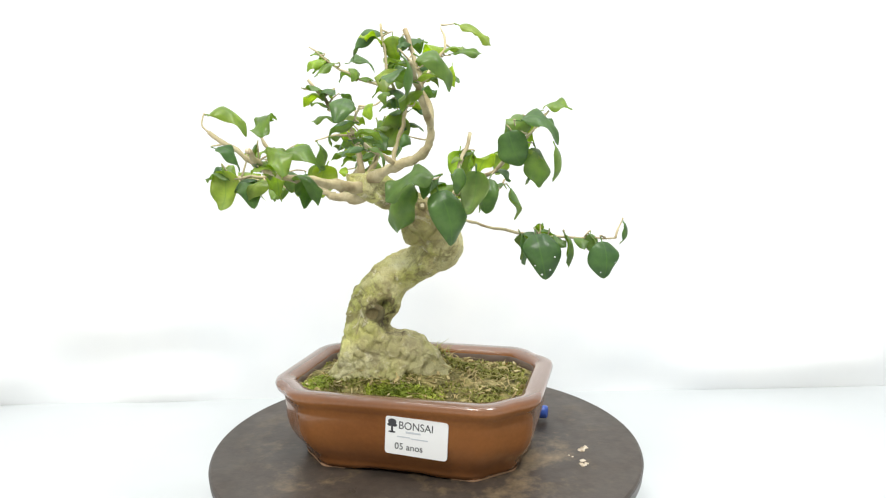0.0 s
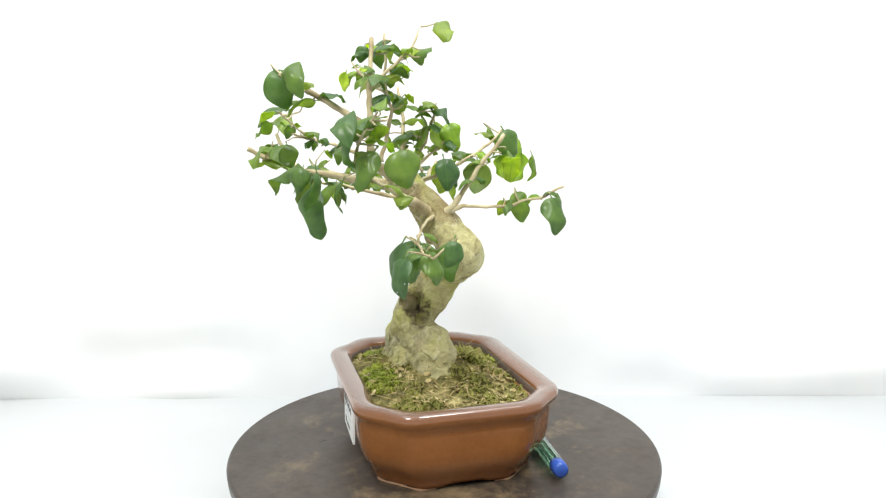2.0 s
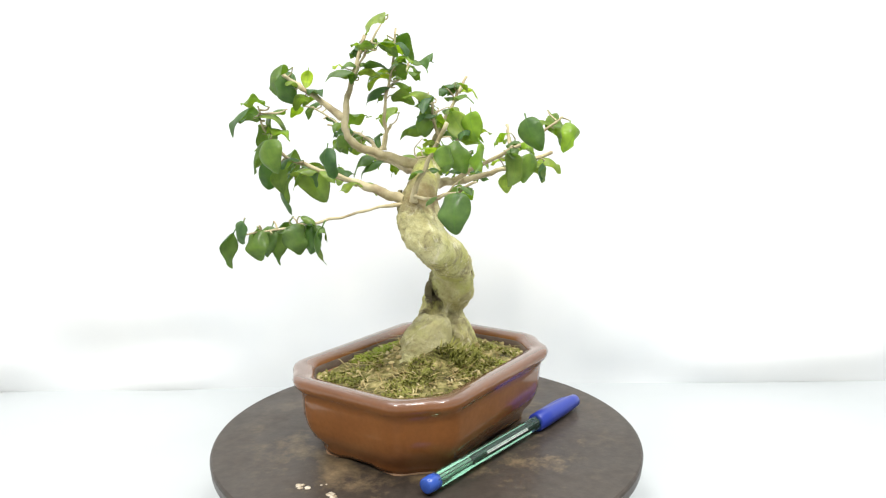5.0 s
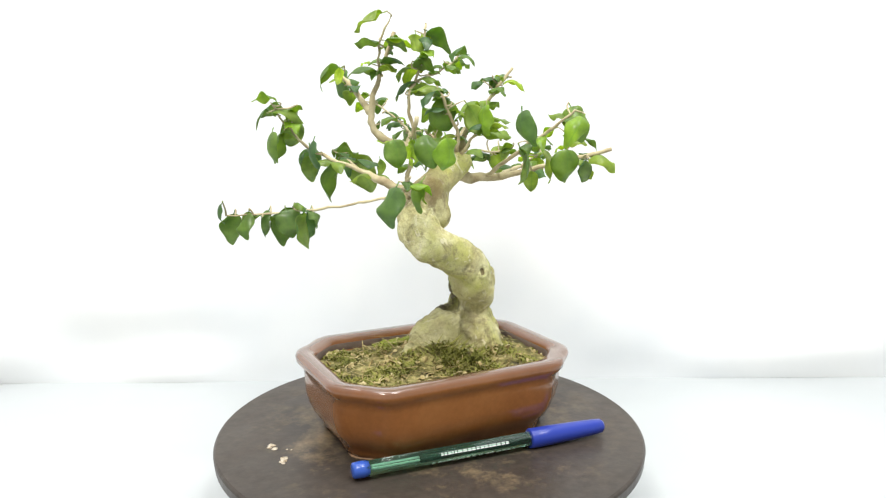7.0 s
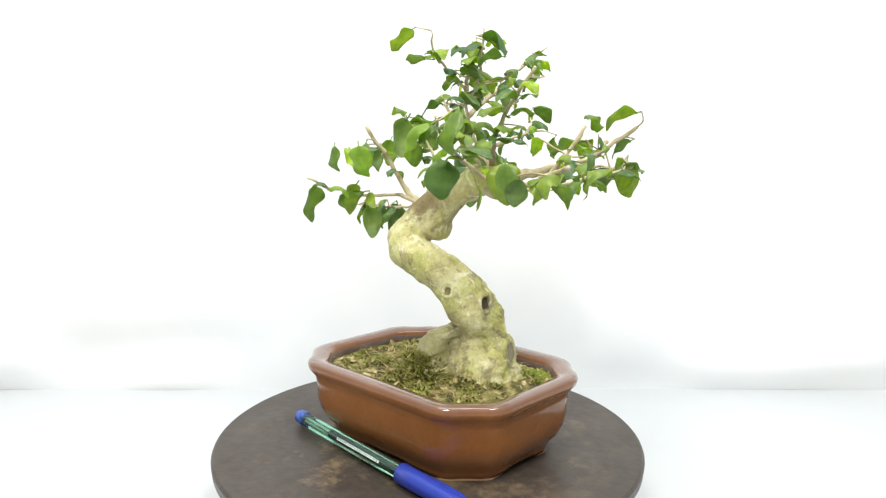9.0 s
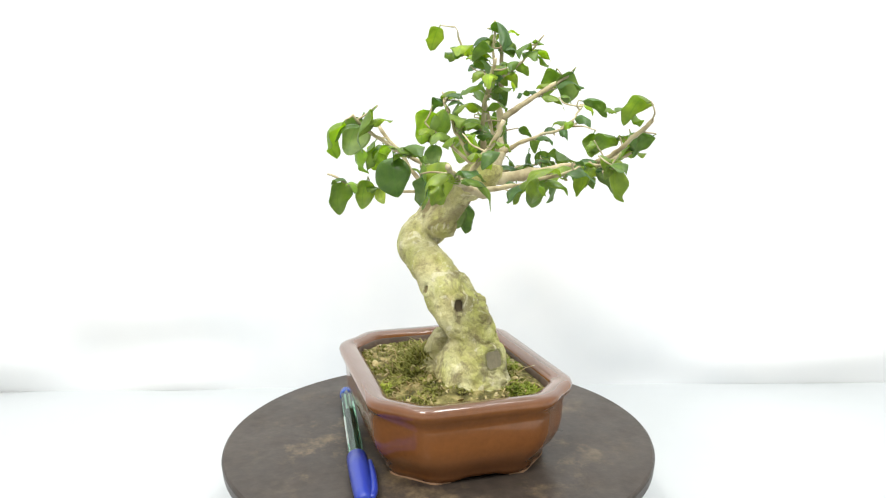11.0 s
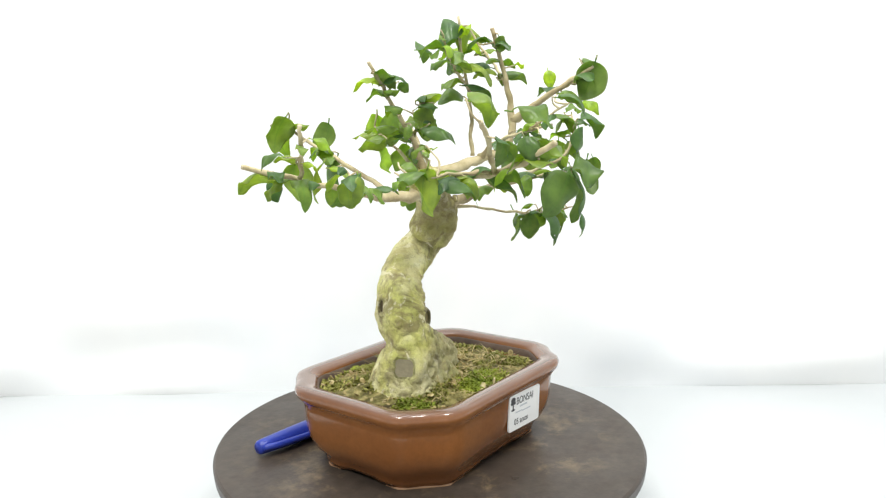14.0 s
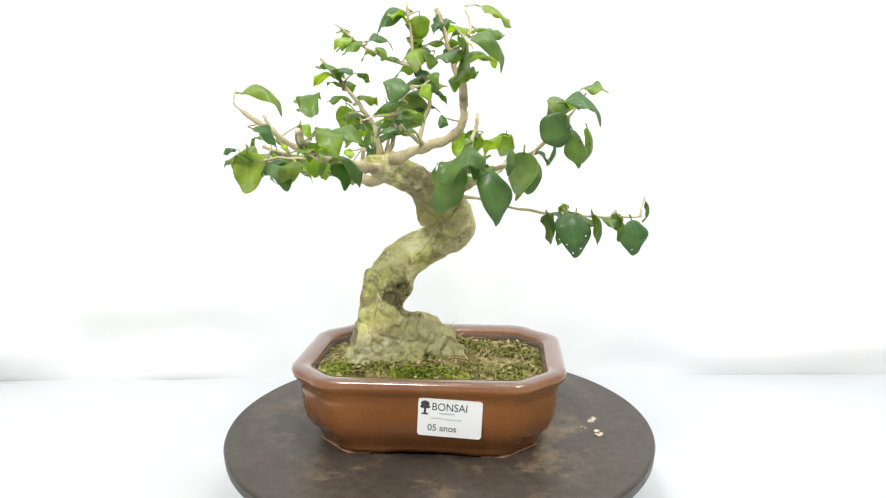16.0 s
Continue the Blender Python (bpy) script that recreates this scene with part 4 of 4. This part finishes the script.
leafy((0.013, -0.042, 0.206), (0.019, -0.022, 0.226), 3, 6.3, 6)
leafy((0.012, -0.043, 0.206), (0.005, -0.041, 0.226), 3, 5.3, 7)
leafy((-0.065, -0.014, 0.151), (-0.100, -0.035, 0.159), 4, 7, 8)
leafy((-0.075, 0.009, 0.154), (-0.104, 0.023, 0.161), 3, 7, 9)
leafy((-0.056, -0.068, 0.160), (-0.090, -0.062, 0.160), 4, 7, 10)
leafy((-0.046, -0.070, 0.160), (-0.050, -0.098, 0.169), 3, 7, 11)
leafy((0.036, -0.040, 0.154), (0.062, -0.058, 0.172), 3, 6.3, 12)
leafy((0.064, -0.058, 0.176), (0.075, -0.051, 0.189), 2, 5.5, 13)
leafy((0.058, -0.029, 0.130), (0.104, -0.034, 0.1286), 4, 4, 14)
leafy((-0.046, 0.018, 0.162), (-0.057, 0.054, 0.183), 3, 6, 15)
leafy((0.019, -0.068, 0.198), (0.020, -0.086, 0.208), 2, 6, 16)
leafy((0.027, 0.022, 0.143), (0.036, 0.050, 0.150), 2, 4.5, 17)
leafy((0.016, 0.010, 0.155), (0.019, 0.022, 0.170), 2, 4.5, 18)
leafy((-0.089, 0.009, 0.160), (-0.097, -0.001, 0.177), 2, 4.5, 19)
leafy((-0.040, -0.052, 0.158), (-0.048, -0.080, 0.164), 2, 7.5, 20)
leafy((0.024, -0.054, 0.156), (0.024, -0.080, 0.160), 2, 8, 21)
leafy((-0.030, -0.018, 0.168), (-0.040, -0.010, 0.186), 2, 6.5, 22)
leafy((0.018, -0.020, 0.146), (0.032, -0.036, 0.153), 2, 7, 23)

# ---- the pen lying behind the pot ----
PEN_A, PEN_B = Vector((0.0667, 0.0457, 0.0)), Vector((-0.0816, 0.0592, 0.0))
pen = thing("ballpoint_pen", "capped ballpoint pen, clear green barrel, blue cap", "pen")
PEN_M = Matrix.Translation((PEN_A.x, PEN_A.y, 0.0055)) @ pose(0, 0, 0, 0, 0, math.degrees(math.atan2(PEN_B.y - PEN_A.y, PEN_B.x - PEN_A.x)))


def lathe(bm, prof, sides=20):
    rings(bm, [[(x, r * math.cos(a), r * math.sin(a)) for a in (np.arange(sides) + 0.5) * 2 * math.pi / sides] for x, r in prof])


bm = bmesh.new()
lathe(bm, [(0.0055, 0.0036), (0.006, 0.0043), (0.104, 0.0043), (0.1045, 0.0036)], 6)
barrel = part("barrel", bm, GREEN_CLEAR, pen, "clear green hexagonal barrel", smooth=False)
bm = bmesh.new()
lathe(bm, [(0.036, 0.0012), (0.0365, 0.0018), (0.104, 0.0019)], 16)
part("ink_refill", bm, REFILL, pen)
bm = bmesh.new()
lathe(bm, [(0.0095, 0.0004), (0.010, 0.0007), (0.0355, 0.0007), (0.036, 0.0004)], 12)
part("empty_refill", bm, REFILL_EMPTY, pen, "pale empty end of the refill")
bm = bmesh.new()
lathe(bm, [(0.0, 0.0030), (0.0006, 0.0040), (0.0055, 0.0043), (0.0085, 0.0040)], 20)
part("end_plug", bm, PLUG, pen, "round blue end plug")
bm = bmesh.new()
lathe(bm, [(0.1010, 0.0049), (0.1015, 0.0055), (0.114, 0.0054), (0.128, 0.0050), (0.142, 0.0044), (0.1475, 0.0040), (0.1489, 0.0030)], 28)
cap = part("cap", bm, BLUE, pen, "opaque blue cap")
bm = bmesh.new()
tube(bm, [(0.1470, 0.0036, 0.0006, 0.0018), (0.138, 0.0058, 0.0004, 0.0019), (0.118, 0.0066, 0.0, 0.0017), (0.106, 0.0064, 0.0, 0.0012)], 5, 10)
part("clip", bm, BLUE, cap)
pen_rnd = random.Random(3)
marks, x = [], 0.047
while x < 0.087:
    w = pen_rnd.uniform(0.0009, 0.0026)
    marks.append((x, min(x + w, 0.0885), 62, 0.0007))
    x += w + pen_rnd.uniform(0.0003, 0.0007)
x = 0.042
while x < 0.090:
    w = pen_rnd.uniform(0.001, 0.0026)
    marks.append((x, x + w, 122, 0.0005))
    x += w + pen_rnd.uniform(0.0004, 0.0016)
for x0, x1, ang, w in marks:
    bm = bmesh.new()
    box(bm, (x0, -w, 0.00395), (x1, w, 0.00412))
    bm.transform(pose(0, 0, 0, ang, 0, 0))
    part("print_bar", bm, PRINT, barrel, smooth=False)
for o in pen.children:
    o.matrix_local = Matrix.Identity(4)


# ---- what moves: the turntable turns, with all that stands on it ----
def motions():
    turn = [
        (0, 15.90),
        (0.5, 33.73),
        (1, 49.72),
        (1.5, 67.55),
        (1.75, 72.60),
        (2, 74.49),
        (2.5, 73.89),
        (3, 76.15),
        (3.5, 86.52),
        (4, 100.40),
        (5, 125.50),
        (5.5, 139.50),
        (6, 150.30),
        (6.3, 151.60),
        (6.5, 151.77),
        (7, 153.70),
        (7.2, 155.50),
        (7.5, 166.90),
        (8, 185.60),
        (8.5, 204.60),
        (9, 224.40),
        (9.2, 230.60),
        (9.5, 236.00),
        (9.8, 237.00),
        (10.2, 237.80),
        (10.6, 244.00),
        (11, 254.50),
        (11.5, 268.35),
        (12, 284.50),
        (12.5, 298.60),
        (13, 306.48),
        (13.5, 306.51),
        (14, 307.27),
        (14.15, 309.50),
        (14.5, 326.50),
        (15, 340.35),
        (15.5, 354.12),
        (16, 365.24),
    ]
    for ob in (turntable, pot, soil, moss, straw, moss_bright, grass, grit, tree):
        walk(ob, [(t, pose(0, 0, 0, 0, 0, -a)) for t, a in turn])
    walk(pen, [(t, pose(0, 0, 0, 0, 0, -a) @ PEN_M) for t, a in turn])


motions()
